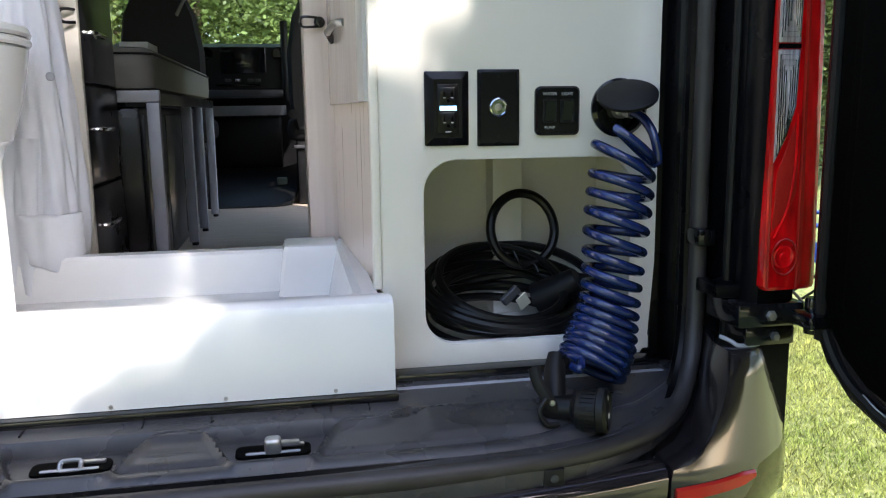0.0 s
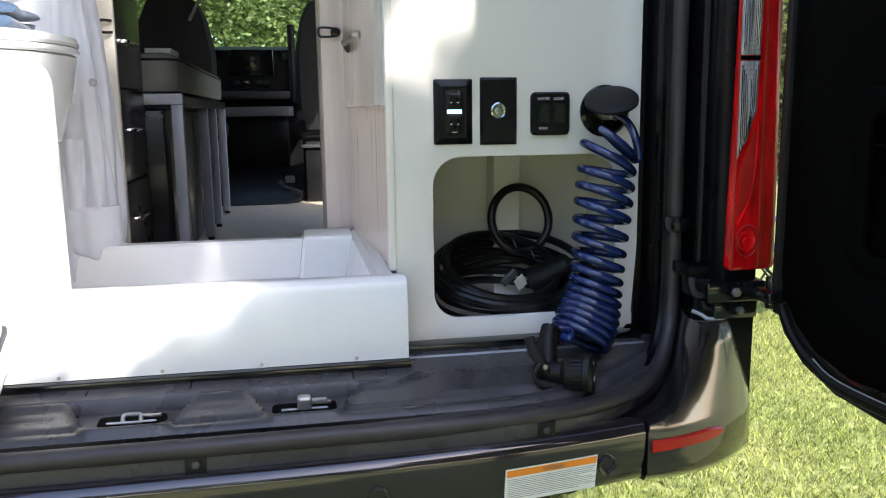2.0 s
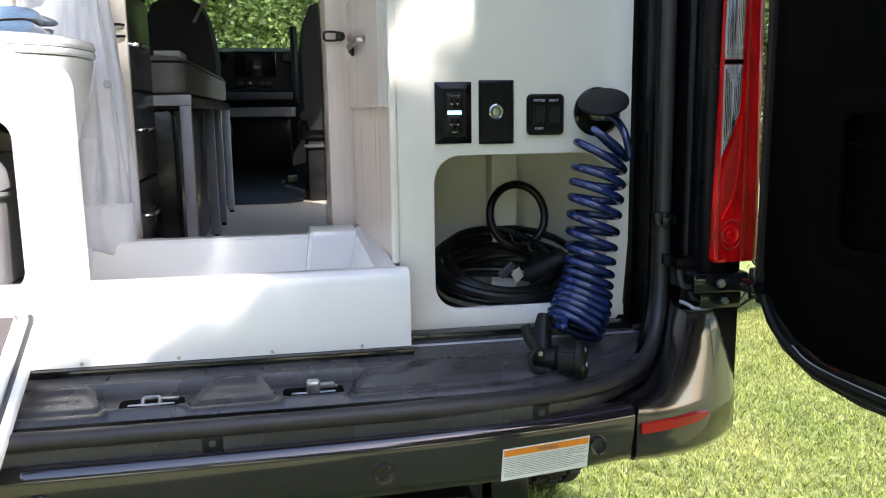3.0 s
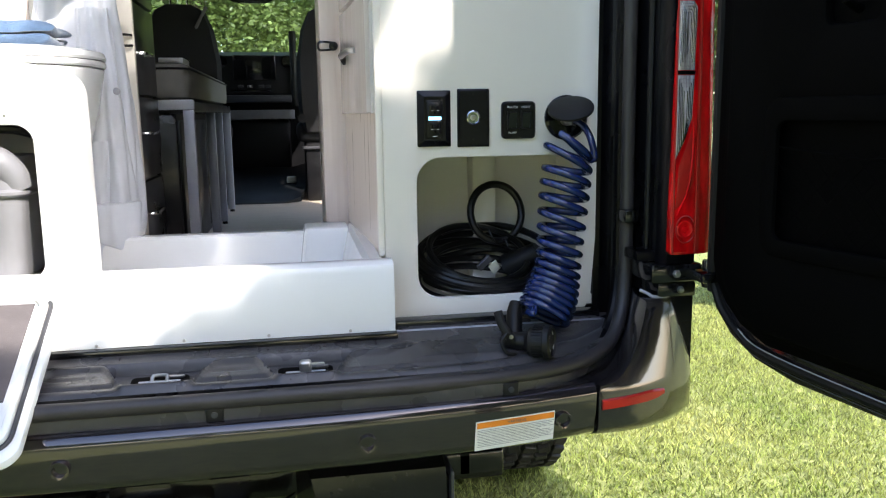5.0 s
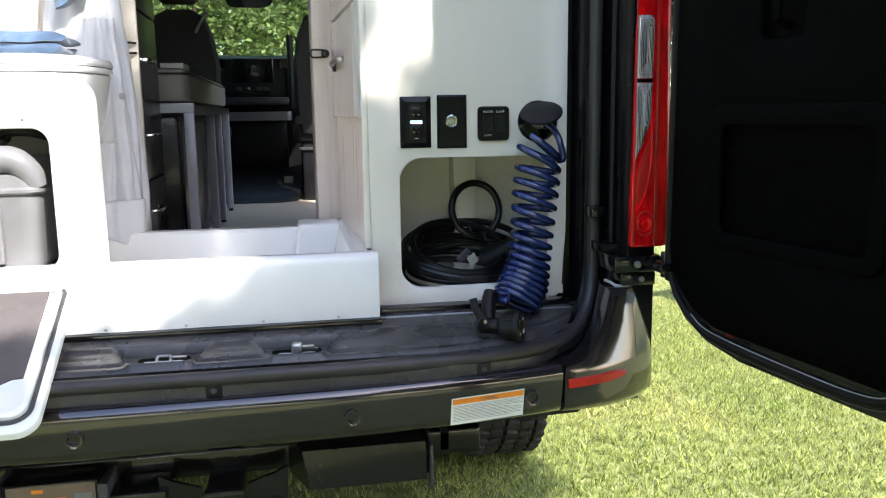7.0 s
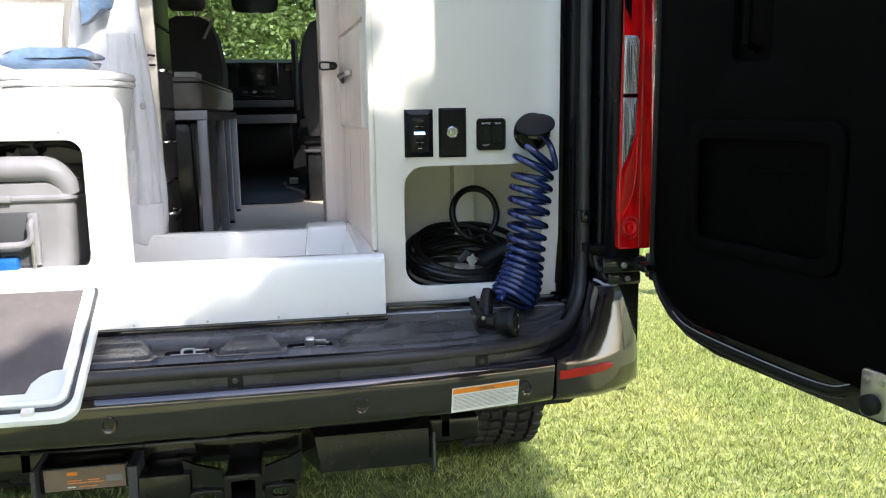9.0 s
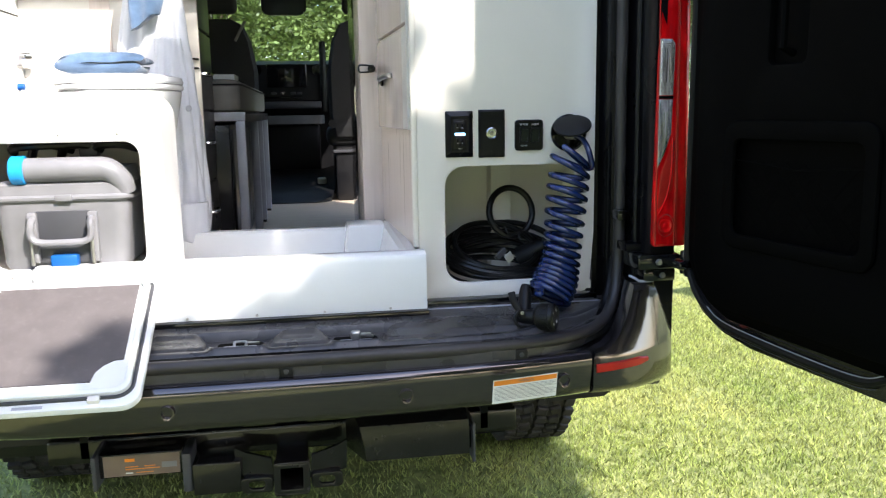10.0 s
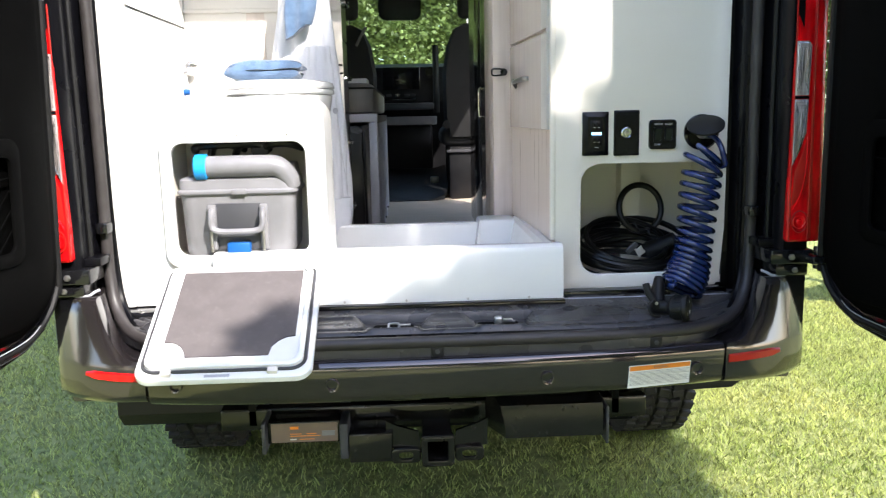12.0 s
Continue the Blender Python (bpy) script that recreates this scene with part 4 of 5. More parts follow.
def coil():
    axis = smooth_path([(0.752, -0.055, 1.195), (0.744, -0.062, 1.13), (0.735, -0.07, 1.07), (0.728, -0.075, 1.0), (0.722, -0.08, 0.94), (0.712, -0.088, 0.895), (0.697, -0.100, 0.860), (0.676, -0.116, 0.828)], 20)
    n, turns = 16 * 28, 16
    pts = []
    for i in range(n + 1):
        f = i / n
        g = 1.22 * f - 0.22 * f * f                         # turns bunch up at the bottom
        k = g * (len(axis) - 1)
        a = min(int(k), len(axis) - 2)
        c = axis[a].lerp(axis[a + 1], k - a)
        t = ((axis[a + 1] - axis[a]).normalized() + Vector((0, 0, -0.5))).normalized()
        u = (Vector((1, 0, 0)) - t * t.x).normalized()
        v = t.cross(u)
        r = 0.046 + 0.0025 * math.sin(f * 9.0) + 0.003 * ease((f - 0.5) / 0.3)
        th = 2 * math.pi * turns * f + 0.9
        across = -math.cos(th)
        dip = Vector((0, 0, (-0.009 - 0.020 * max(0, 1 - 9 * f)) * across))
        pts.append(c + r * (across * u + math.sin(th) * v) + dip)
    return pts


hose = thing("spray_hose", (0.72, -0.08, 0.80), "glossy dark blue coiled spray hose hanging to the step", "hose")
cp = coil()
top = smooth_path([(0.766, -0.026, 1.247), (0.785, -0.05, 1.235), (0.796, -0.075, 1.20), (0.798, -0.075, 1.16)] + [cp[0]], 6)
low = smooth_path([cp[-1], cp[-1] + Vector((-0.01, -0.02, -0.008)), (0.625, -0.15, 0.850), (0.602, -0.158, 0.862)], 6)
part("hose_coil", tube(top[:-1] + cp + low[1:], 0.0079, 14), HOSE, hose)
part("inlet_nut", tube([(0.7645, -0.020, 1.2485), (0.772, -0.036, 1.2435)], 0.0115, 6), STEEL, hose, "brass-grey hose nut")
part("end_nut", tube([(0.616, -0.153, 0.856), (0.603, -0.158, 0.863)], 0.0125, 8), BLACK_GLOSS, hose)
part("strain_sleeve", tube([(0.628, -0.148, 0.848), (0.615, -0.153, 0.8565)], 0.0100, 10), RUBBER, hose)
nz = thing("spray_nozzle", (0.60, -0.2, 0.78), "black garden spray nozzle lying on the step", "spray nozzle")
part("grip", tube(smooth_path([(0.606, -0.150, 0.868), (0.598, -0.165, 0.845), (0.592, -0.185, 0.815), (0.592, -0.198, 0.80)], 5), lambda f: 0.0135 + 0.004 * math.sin(f * 3.1), 14), RUBBER, nz)
axis_m = look((0.575, -0.195, 0.800), (0.655, -0.245, 0.806)) @ pose(0, 0, 0, 180)
part("barrel", lathe([(0, -0.01), (0.014, -0.008), (0.018, 0.004), (0.018, 0.04), (0.024, 0.046)], axis_m, 20), PLASTIC, nz)
hd = part("head", lathe([(0.024, 0.046), (0.030, 0.050), (0.032, 0.056), (0.032, 0.080), (0.034, 0.082), (0.034, 0.092), (0.029, 0.096), (0.027, 0.092), (0, 0.092)], axis_m, 36), PLASTIC, nz)
bm = bmesh.new()
for i in range(28):
    a = 2 * math.pi * i / 28
    b = box(-0.0013, 0.0013, 0.031, 0.0338, 0.058, 0.079)
    join(bm, turned(b, axis_m @ Matrix.Rotation(a, 4, "Z")))
part("ribs", bm, RUBBER, hd, kind="stuff")
for i in range(8):
    a = 2 * math.pi * i / 8
    part("spray_mark", turned(box(-0.004, 0.004, 0.018, 0.022, 0.0922, 0.0935), axis_m @ Matrix.Rotation(a, 4, "Z")), PALE_INK if i % 2 else PLASTIC, hd)
part("trigger", tube(smooth_path([(0.556, -0.19, 0.862), (0.560, -0.20, 0.84), (0.572, -0.212, 0.818), (0.580, -0.215, 0.80)], 4), 0.0065, 8, flat=(1, 1.6)), PLASTIC, nz)
part("lever", tube(smooth_path([(0.568, -0.218, 0.822), (0.556, -0.222, 0.805), (0.565, -0.228, 0.785), (0.585, -0.225, 0.783)], 4), 0.004, 8), PLASTIC, nz)
part("pivot", lathe([(0, 0.003), (0.004, 0.002), (0.005, 0)], pose(0.576, -0.222, 0.815, 90), 10), STEEL, nz)

# ---- black extension cable in the cubby ----
cord = thing("extension_cable", (0.60, 0.15, 0.838), "coiled thick black extension cable with a white tag", "cable")
rnd = random.Random(4)
for k in range(11):
    lay, r0 = k % 4, 0.115 + 0.012 * (k % 5)
    cx, cy, cz = 0.59 + rnd.uniform(-0.02, 0.02), 0.135 + rnd.uniform(-0.008, 0.008), 0.862 + 0.011 * (k // 2)
    ph, tilt = rnd.uniform(0, 6.28), rnd.uniform(-0.09, 0.09)
    pts = [(cx + min(r0, 0.16) * 1.05 * math.cos(a), cy + min(r0, 0.125) * 0.86 * math.sin(a), cz + (0.02 + 0.004 * k) * (math.sin(a) + 0.2) + 0.010 * math.sin(a + ph) + tilt * 0.2 * math.cos(a)) for a in (2 * math.pi * i / 40 for i in range(40))]
    part("cord_loop", tube(pts, 0.0088, 8, True), CABLE, cord)
part("cord_loop", tube(smooth_path([(0.655 + 0.066 * math.cos(a), 0.215 + 0.02 * math.sin(a), 1.015 + 0.070 * math.sin(a)) for a in (2 * math.pi * i / 12 for i in range(12))], 5, True), 0.0095, 10, True), CABLE, cord)
pg = part("plug", tube(smooth_path([(0.67, 0.15, 0.885), (0.70, 0.13, 0.905), (0.735, 0.11, 0.93)], 5), lambda f: 0.036 - 0.012 * f, 14), RUBBER, cord)
part("plug_body", tube([(0.745, 0.13, 0.86), (0.745, 0.12, 0.93)], lambda f: 0.034 - 0.006 * f, 16), RUBBER, cord)
part("tie", tube(smooth_path([(0.63, 0.19, 0.975), (0.638, 0.18, 0.955), (0.65, 0.19, 0.94), (0.668, 0.18, 0.95), (0.675, 0.17, 0.935)], 4), 0.0022, 6), CABLE, cord)
part("tag", turned(box(-0.012, 0.012, -0.001, 0.001, -0.017, 0.017, 0.0005, 1), pose(0.612, 0.06, 0.905, 25, -38, 10)), LABEL, cord, "white paper tag")
part("prong", turned(box(-0.008, 0.008, -0.006, 0.006, -0.02, 0.02, 0.002, 1), pose(0.59, 0.07, 0.915, 0, 50, 10)), GREY_DARK, cord)

# ---- shower tray ----
tray = thing("shower_tray", (0, 0.28, 0.80), "glossy white moulded shower tray with raised rim", "shower tray")
part("front_rim", loft([[(x, y, z) for y, z in ((-0.060, 0.806), (-0.086, 0.806), (-0.0865, 0.83), (-0.084, 0.935), (-0.078, 0.949), (-0.066, 0.955), (-0.030, 0.955), (-0.018, 0.95), (-0.012, 0.94), (-0.004, 0.84), (-0.004, 0.806))]
                       for x in (-0.60, -0.3, 0.0, 0.30, 0.345, 0.353, 0.356)]), GELCOAT, tray)
part("basin", box(-0.86, 0.335, -0.01, 0.64, 0.806, 0.835, 0.006), GELCOAT, tray)
part("back_rim", loft([[(x, y, z) for y, z in ((0.648, 0.81), (0.648, 0.926), (0.640, 0.932), (0.60, 0.932), (0.592, 0.925), (0.575, 0.84), (0.575, 0.81))] for x in (-0.86, 0, 0.34)]), GELCOAT, tray)
part("side_rim", loft([[(x, y, z) for x, z in ((0.338, 0.81), (0.338, 0.952), (0.312, 0.952), (0.300, 0.942), (0.278, 0.84), (0.278, 0.81))] for y in (-0.02, 0.3, 0.60)]), GELCOAT, tray)
part("corner_block", loft([[(x, y, z) for x, y in ((0.178 - e, 0.642), (0.178 - e, 0.53 - e), (0.186 - e, 0.52 - e), (0.30, 0.52 - e), (0.30, 0.642))] for z, e in ((0.83, 0.014), (0.938, 0.0), (0.947, -0.004), (0.950, -0.010))]), GELCOAT, tray)
for x in (-0.25, -0.08, 0.09, 0.26):
    part("screw", lathe([(0, 0.002), (0.003, 0.0015), (0.0035, 0)], pose(x, -0.087, 0.812, 90), 10), STEEL, tray)

# ---- toilet housing with cassette ----
hou = thing("toilet_housing", (-0.55, 0.1, 0.806), "glossy white moulded toilet housing with service hatch", "toilet housing")
opening = rrect(-0.708, -0.342, 0.944, 1.255, 0.035, 8)
front = [(-0.866, 0.806), (-0.292, 0.806)] + [(-0.352 + 0.06 * math.cos(radians(a)), 1.312 + 0.06 * math.sin(radians(a))) for a in range(0, 91, 15)] + [(-0.75, 1.372), (-0.80, 1.36), (-0.866, 1.345)]
part("front_panel", plate(front, [opening], xz(-0.018), 0.014, bev=0.004), GELCOAT, hou)
prof = [(x, z) for x, z in front]
bm = loft([[(x, y, z) for x, z in prof] for y in (-0.018, 0.20)], caps=False)
part("shell", bm, GELCOAT, hou)
part("frame", plate(rrect(-0.735, -0.315, 0.912, 1.288, 0.045, 8), [rrect(-0.706, -0.344, 0.946, 1.253, 0.035, 8)], xz(-0.032), 0.016, bev=0.006), GELCOAT, hou, "raised white hatch frame")
for x in (-0.66, -0.525, -0.39):
    for z in (1.272, 0.928):
        part("screw", lathe([(0, 0.002), (0.003, 0.0015), (0.0035, 0)], pose(x, -0.048, z, 90), 10), STEEL, hou)
part("inner_box", loft([[(x, y, z) for x, z in rrect(-0.725, -0.325, 0.935, 1.27, 0.03, 4)] for y in (-0.017, 0.195)], caps=False), PANEL, hou)
part("inner_back", plate(rrect(-0.725, -0.325, 0.935, 1.27, 0.03, 4), [], xz(0.199), 0.004), PANEL, hou)
for i, (x0, x1) in enumerate(((-0.62, -0.56), (-0.55, -0.49), (-0.47, -0.40), (-0.66, -0.50))):
    part("flush_pipe", tube(smooth_path([(x0, 0.05, 1.205 + 0.008 * i), (x0 + 0.02, 0.02, 1.243), (x1, 0.02, 1.246), (x1 + 0.04, 0.05, 1.232)], 5), 0.011, 10), CABLE, hou)
part("fitting", box(-0.50, -0.455, 0.02, 0.06, 1.215, 1.25, 0.006), GREY_DARK, hou)

cas = thing("waste_cassette", (-0.53, 0.03, 0.94), "grey plastic toilet waste cassette with blue cap", "waste tank")
def ring_xy(x0, x1, y0, y1, r, z):
    return [(x, y, z) for x, y in rrect(x0, x1, y0, y1, r, 5)]
part("tank", loft([ring_xy(-0.682, -0.394, -0.022, 0.18, 0.03, 0.944), ring_xy(-0.688, -0.388, -0.028, 0.18, 0.035, 0.955), ring_xy(-0.695, -0.380, -0.034, 0.18, 0.035, 1.125), ring_xy(-0.692, -0.383, -0.030, 0.18, 0.035, 1.115)]), GREY, cas)
part("seam", loft([ring_xy(-0.699, -0.376, -0.038, 0.18, 0.035, 1.111), ring_xy(-0.703, -0.372, -0.042, 0.18, 0.035, 1.116), ring_xy(-0.703, -0.372, -0.042, 0.18, 0.035, 1.122), ring_xy(-0.699, -0.376, -0.038, 0.18, 0.035, 1.127)]), GREY, cas)
part("lid", loft([ring_xy(-0.698, -0.377, -0.036, 0.18, 0.035, 1.125), ring_xy(-0.696, -0.379, -0.034, 0.18, 0.036, 1.152), ring_xy(-0.690, -0.385, -0.028, 0.18, 0.04, 1.158)]), GREY, cas)
part("lid_bulge", loft([ring_xy(-0.50, -0.384, -0.02, 0.18, 0.04, 1.15), ring_xy(-0.495, -0.387, -0.01, 0.18, 0.04, 1.18), ring_xy(-0.48, -0.39, 0.01, 0.17, 0.03, 1.19)]), GREY, cas)
part("clip", box(-0.548, -0.508, -0.047, -0.038, 1.112, 1.128, 0.003), GREY, cas)
sp = part("spout", tube(smooth_path([(-0.622, -0.022, 1.188), (-0.56, -0.022, 1.188), (-0.47, -0.022, 1.188), (-0.425, -0.018, 1.184), (-0.400, -0.008, 1.156), (-0.394, 0.0, 1.13)], 6), 0.030, 20), GREY, cas, "smooth grey emptying spout")
part("cap", lathe([(0, 0.016), (0.030, 0.016), (0.035, 0.012), (0.035, -0.016), (0.031, -0.018)], pose(-0.630, -0.022, 1.188, 0, -90, 0), 28), BLUE, sp, "bright blue screw cap")
part("recess", box(-0.598, -0.470, -0.0375, -0.030, 0.960, 1.088, 0.003), GREY_DARK, cas)
h = part("handle", tube(smooth_path([(-0.602, -0.038, 1.072), (-0.602, -0.062, 1.062), (-0.602, -0.066, 1.03), (-0.585, -0.066, 1.016), (-0.535, -0.066, 1.014), (-0.483, -0.066, 1.016), (-0.466, -0.066, 1.03), (-0.466, -0.062, 1.062), (-0.466, -0.038, 1.072)], 5), 0.0075, 10, flat=(1, 1.2)), GREY, cas)
for x in (-0.604, -0.464):
    part("handle_rail", box(x - 0.011, x + 0.011, -0.050, -0.034, 0.962, 1.086, 0.004), GREY, cas)
    part("spring_rod", tube([(x - 0.002, -0.056, 0.958), (x - 0.002, -0.058, 1.03)], 0.0045, 8), STEEL, cas)
part("release_latch", box(-0.565, -0.503, -0.062, -0.034, 0.946, 0.982, 0.004), BLUE_LATCH, cas, "blue release latch")

# hatch door, hinged along its lower edge and leaning out over the bumper
hd = thing("hatch_door", (-0.53, -0.3, 0.72), "white hatch door hanging open with grey foam lining", "hatch door")
HB, HT = Vector((0, -0.416, 0.702)), Vector((0, -0.046, 0.906))
up = (HT - HB)
length = up.length
up.normalize()
nrm = Vector((0, -up.z, up.y))
def lean(u, v, w):
    q = HB + up * v + nrm * w
    return (u, q.y, q.z)
part("door_panel", plate(rrect(-0.728, -0.308, 0.0, length, 0.04, 8), [], lean, 0.016, bev=0.006), GELCOAT, hd)
part("raised_rim", plate(rrect(-0.708, -0.330, 0.03, length - 0.02, 0.03, 8), [rrect(-0.694, -0.344, 0.045, length - 0.03, 0.025, 8)], lambda u, v, w: lean(u, v, w + 0.0165), 0.012, bev=0.004), GELCOAT, hd)
# dark gasket, made thicker to take in the shadow line along the bottom
part("gasket", tube([lean(u, v, 0.018) for u, v in rrect(-0.713, -0.325, 0.024, length - 0.014, 0.035, 8)], 0.0045, 6, True), GREY_DARK, hd)
part("foam_lining", plate([(-0.676, length - 0.035), (-0.676, 0.125), (-0.652, 0.122), (-0.635, 0.11), (-0.625, 0.095), (-0.617, 0.072), (-0.417, 0.072), (-0.412, 0.10), (-0.397, 0.12), (-0.377, 0.133), (-0.357, 0.135), (-0.357, length - 0.035)], [], lambda u, v, w: lean(u, v, w + 0.016), 0.004, bev=0.001), LINER, hd, "speckled grey foam lining")
for x in (-0.65, -0.40):
    part("catch", plate(rrect(x - 0.012, x + 0.012, 0.010, 0.026, 0.002, 2), [], lambda u, v, w: lean(u, v, w + 0.016), 0.010, bev=0.002), PANEL, hd)
part("maker_label", plate(rrect(-0.56, -0.50, 0.006, 0.014, 0.001, 2), [], lambda u, v, w: lean(u, v, w + 0.0163), 0.0006), ALU, hd)

# ---- toilet, towels and robe ----
wcx, wcy = -0.475, 0.43
toilet = thing("toilet", (wcx, wcy, 0.835), "white ceramic camper toilet with closed lid", "toilet")
def oval(cx, cy, rx, ry, z, n=36):
    return [(cx + rx * math.cos(2 * math.pi * i / n), cy + ry * math.sin(2 * math.pi * i / n), z) for i in range(n)]
part("bowl", loft([oval(wcx, wcy, 0.095, 0.15, 0.836), oval(wcx, wcy, 0.085, 0.14, 0.90), oval(wcx, wcy, 0.10, 0.15, 1.15), oval(wcx, wcy, 0.112, 0.16, 1.19), oval(wcx, wcy, 0.125, 0.175, 1.20), oval(wcx, wcy, 0.150, 0.205, 1.28), oval(wcx, wcy, 0.166, 0.222, 1.36), oval(wcx, wcy, 0.170, 0.226, 1.382), oval(wcx, wcy, 0.165, 0.22, 1.386)]), GELCOAT, toilet)
part("seat", loft([oval(wcx, wcy, 0.172, 0.228, 1.387), oval(wcx, wcy, 0.176, 0.232, 1.392), oval(wcx, wcy, 0.176, 0.232, 1.399), oval(wcx, wcy, 0.172, 0.228, 1.403)]), GELCOAT, toilet)
part("lid", loft([oval(wcx, wcy, 0.174, 0.230, 1.4045), oval(wcx, wcy, 0.177, 0.233, 1.411), oval(wcx, wcy, 0.172, 0.228, 1.424), oval(wcx, wcy, 0.14, 0.195, 1.431), oval(wcx, wcy, 0.05, 0.07, 1.433)]), GELCOAT, toilet)


def folded_towel():
    cx, cy, z0 = -0.518, 0.45, 1.4335
    prof = [(-0.118, 0.030), (-0.106, 0.010), (-0.05, 0.001), (0.06, 0.001), (0.10, 0.005), (0.114, 0.016), (0.106, 0.026), (0.06, 0.029), (0.0, 0.028), (-0.055, 0.031), (0.0, 0.034), (0.06, 0.036), (0.108, 0.034), (0.12, 0.045), (0.104, 0.057), (0.04, 0.065), (-0.04, 0.068), (-0.10, 0.055)]
    line = smooth_path([(x, 0, z) for x, z in prof], 4, True)
    secs = []
    for j in range(21):
        f = j / 20
        y = cy - 0.09 + 0.18 * f
        k = 0.82 if j in (0, 20) else 0.95 if j in (1, 19) else 1.0
        ring = []
        for q in line:
            wob = 0.007 * noise.noise(Vector((q.x * 16, y * 15, q.z * 22)))
            ring.append((cx + q.x * (0.96 + 0.04 * k) + 0.006 * math.sin(y * 31 + q.z * 60) + wob * 0.6, y + 0.01 * noise.noise(Vector((q.x * 20, q.z * 40, 3))), z0 + (0.033 + (q.z - 0.033) * k) + (wob if q.z > 0.006 else 0)))
        secs.append(ring)
    return loft(secs)


tw = thing("folded_towel", (-0.52, 0.45, 1.433), "folded blue terry towel on the toilet lid", "towel")
part("cloth", folded_towel(), TOWEL, tw, sharp=80)
ht = thing("hanging_towel", (-0.42, 0.64, 1.9), "blue terry towel hanging over the robe", "towel")
secs = []
for i in range(14):
    f = i / 13
    z = 1.86 - 0.25 * f
    w = 0.030 + 0.022 * math.sin(f * 2.6)
    cx = -0.405 - 0.022 * f
    secs.append([(cx + w * math.cos(a) * (1 + 0.15 * math.sin(3 * a + f * 4)), 0.63 + 0.028 * math.sin(a) * (1 + 0.3 * math.sin(4 * a)), z + (0.03 * math.cos(a) if f > 0.95 else 0)) for a in (2 * math.pi * j / 28 for j in range(28))])
part("cloth", loft(secs), TOWEL, ht, sharp=80)
part("hook", tube(smooth_path([(-0.40, 0.85, 1.88), (-0.40, 0.66, 1.87), (-0.40, 0.62, 1.885)], 4), 0.006, 8), CHROME, ht)


def robe_ring(z, xl, xr, yc, depth, folds, amp, n=120):
    out = []
    for j in range(n):
        a = 2 * math.pi * j / n
        cx, w = (xl + xr) / 2, (xr - xl) / 2
        d = amp * math.sin(a * folds + 2.1 * math.sin(z * 3)) * (0.5 + 0.5 * noise.noise(Vector((math.cos(a) * 2, math.sin(a) * 2, z * 2.5)))) + 0.010 * noise.noise(Vector((math.cos(a) * 3.3, math.sin(a) * 3.3, z * 7)))
        out.append((cx + (w + d * 0.6) * math.cos(a), yc + (depth + d) * math.sin(a), z + 0.018 * math.sin(a * 3 + 1) * (z < 0.92)))
    return out


robe = thing("bathrobe", (-0.40, 0.72, 0.9), "white cotton bathrobe hanging from a hook", "robe")
keys = ((1.95, -0.43, -0.38), (1.88, -0.46, -0.35), (1.80, -0.49, -0.335), (1.70, -0.505, -0.325), (1.50, -0.54, -0.302), (1.30, -0.55, -0.287), (1.10, -0.555, -0.278), (0.98, -0.55, -0.276), (0.905, -0.545, -0.285), (0.865, -0.54, -0.295))
secs = []
for i in range(50):
    f = i / 49
    z = 1.95 - 1.085 * f
    k = next(j for j in range(len(keys) - 1) if keys[j + 1][0] <= z + 1e-6)
    (za, la, ra), (zb, lb, rb) = keys[k], keys[k + 1]
    t = (za - z) / (za - zb)
    secs.append(robe_ring(z, la + (lb - la) * t, ra + (rb - ra) * t, 0.725 - 0.03 * f, 0.035 + 0.035 * f, 9, 0.006 + 0.014 * f))
part("body", loft(secs), ROBE, robe, sharp=80)
secs = []
for i in range(36):
    f = i / 35
    z = 1.56 - 0.62 * f
    secs.append(robe_ring(z, -0.41 - 0.02 * f, -0.325 + 0.045 * f, 0.668 - 0.035 * f, 0.024 + 0.014 * f, 5, 0.006 + 0.009 * f, 72))
part("sleeve", loft(secs), ROBE, robe, sharp=80)
# turned-back cuff, its lower edge slanting down away from the doorway
secs = []
for e, z in ((0, 1.03), (0.5, 1.02), (1, 0.985), (1, 0.945), (0.6, 0.915), (0, 0.910)):
    secs.append([(x, y, q + (0.16 * (x + 0.28) + 0.008) * (0.94 - min(z, 0.94) > 0 or z < 0.95)) for x, y, q in robe_ring(z, -0.452, -0.272, 0.628, 0.038 + 0.006 * e, 4, 0.007, 72)])
part("cuff", loft(secs), ROBE, robe, sharp=80)
# the second front panel hanging below the cuff
secs = []
for i in range(14):
    f = i / 13
    z = 1.20 - 0.335 * f
    secs.append(robe_ring(z, -0.47, -0.345 - 0.01 * f, 0.625 - 0.02 * f, 0.020 + 0.006 * f, 6, 0.006 + 0.006 * f, 60))
part("front_panel", loft(secs), ROBE, robe, sharp=80)
part("button", lathe([(0, 0.004), (0.008, 0.004), (0.010, 0.002), (0.010, 0)], pose(-0.315, 0.640, 1.336, 90), 18), ALU, robe, "pale grey button")
part("hook", tube(smooth_path([(-0.405, 0.85, 1.93), (-0.405, 0.74, 1.935), (-0.405, 0.71, 1.96)], 4), 0.007, 8), CHROME, robe)
lt = thing("cabinet_latch", (-0.868, 0.8, 1.51), "chrome push latch on the washroom wall", "latch")
part("plate", box(-0.872, -0.864, 0.775, 0.815, 1.485, 1.545, 0.003), ALU, lt)
part("knob", lathe([(0.012, 0), (0.012, 0.035), (0.009, 0.040), (0, 0.04)], pose(-0.864, 0.80, 1.515, 0, 90), 16), CHROME, lt)
part("stop", lathe([(0.012, 0), (0.010, 0.02), (0, 0.022)], pose(-0.872, 0.78, 1.415, 0, 90), 14), BLUE_LATCH, lt)
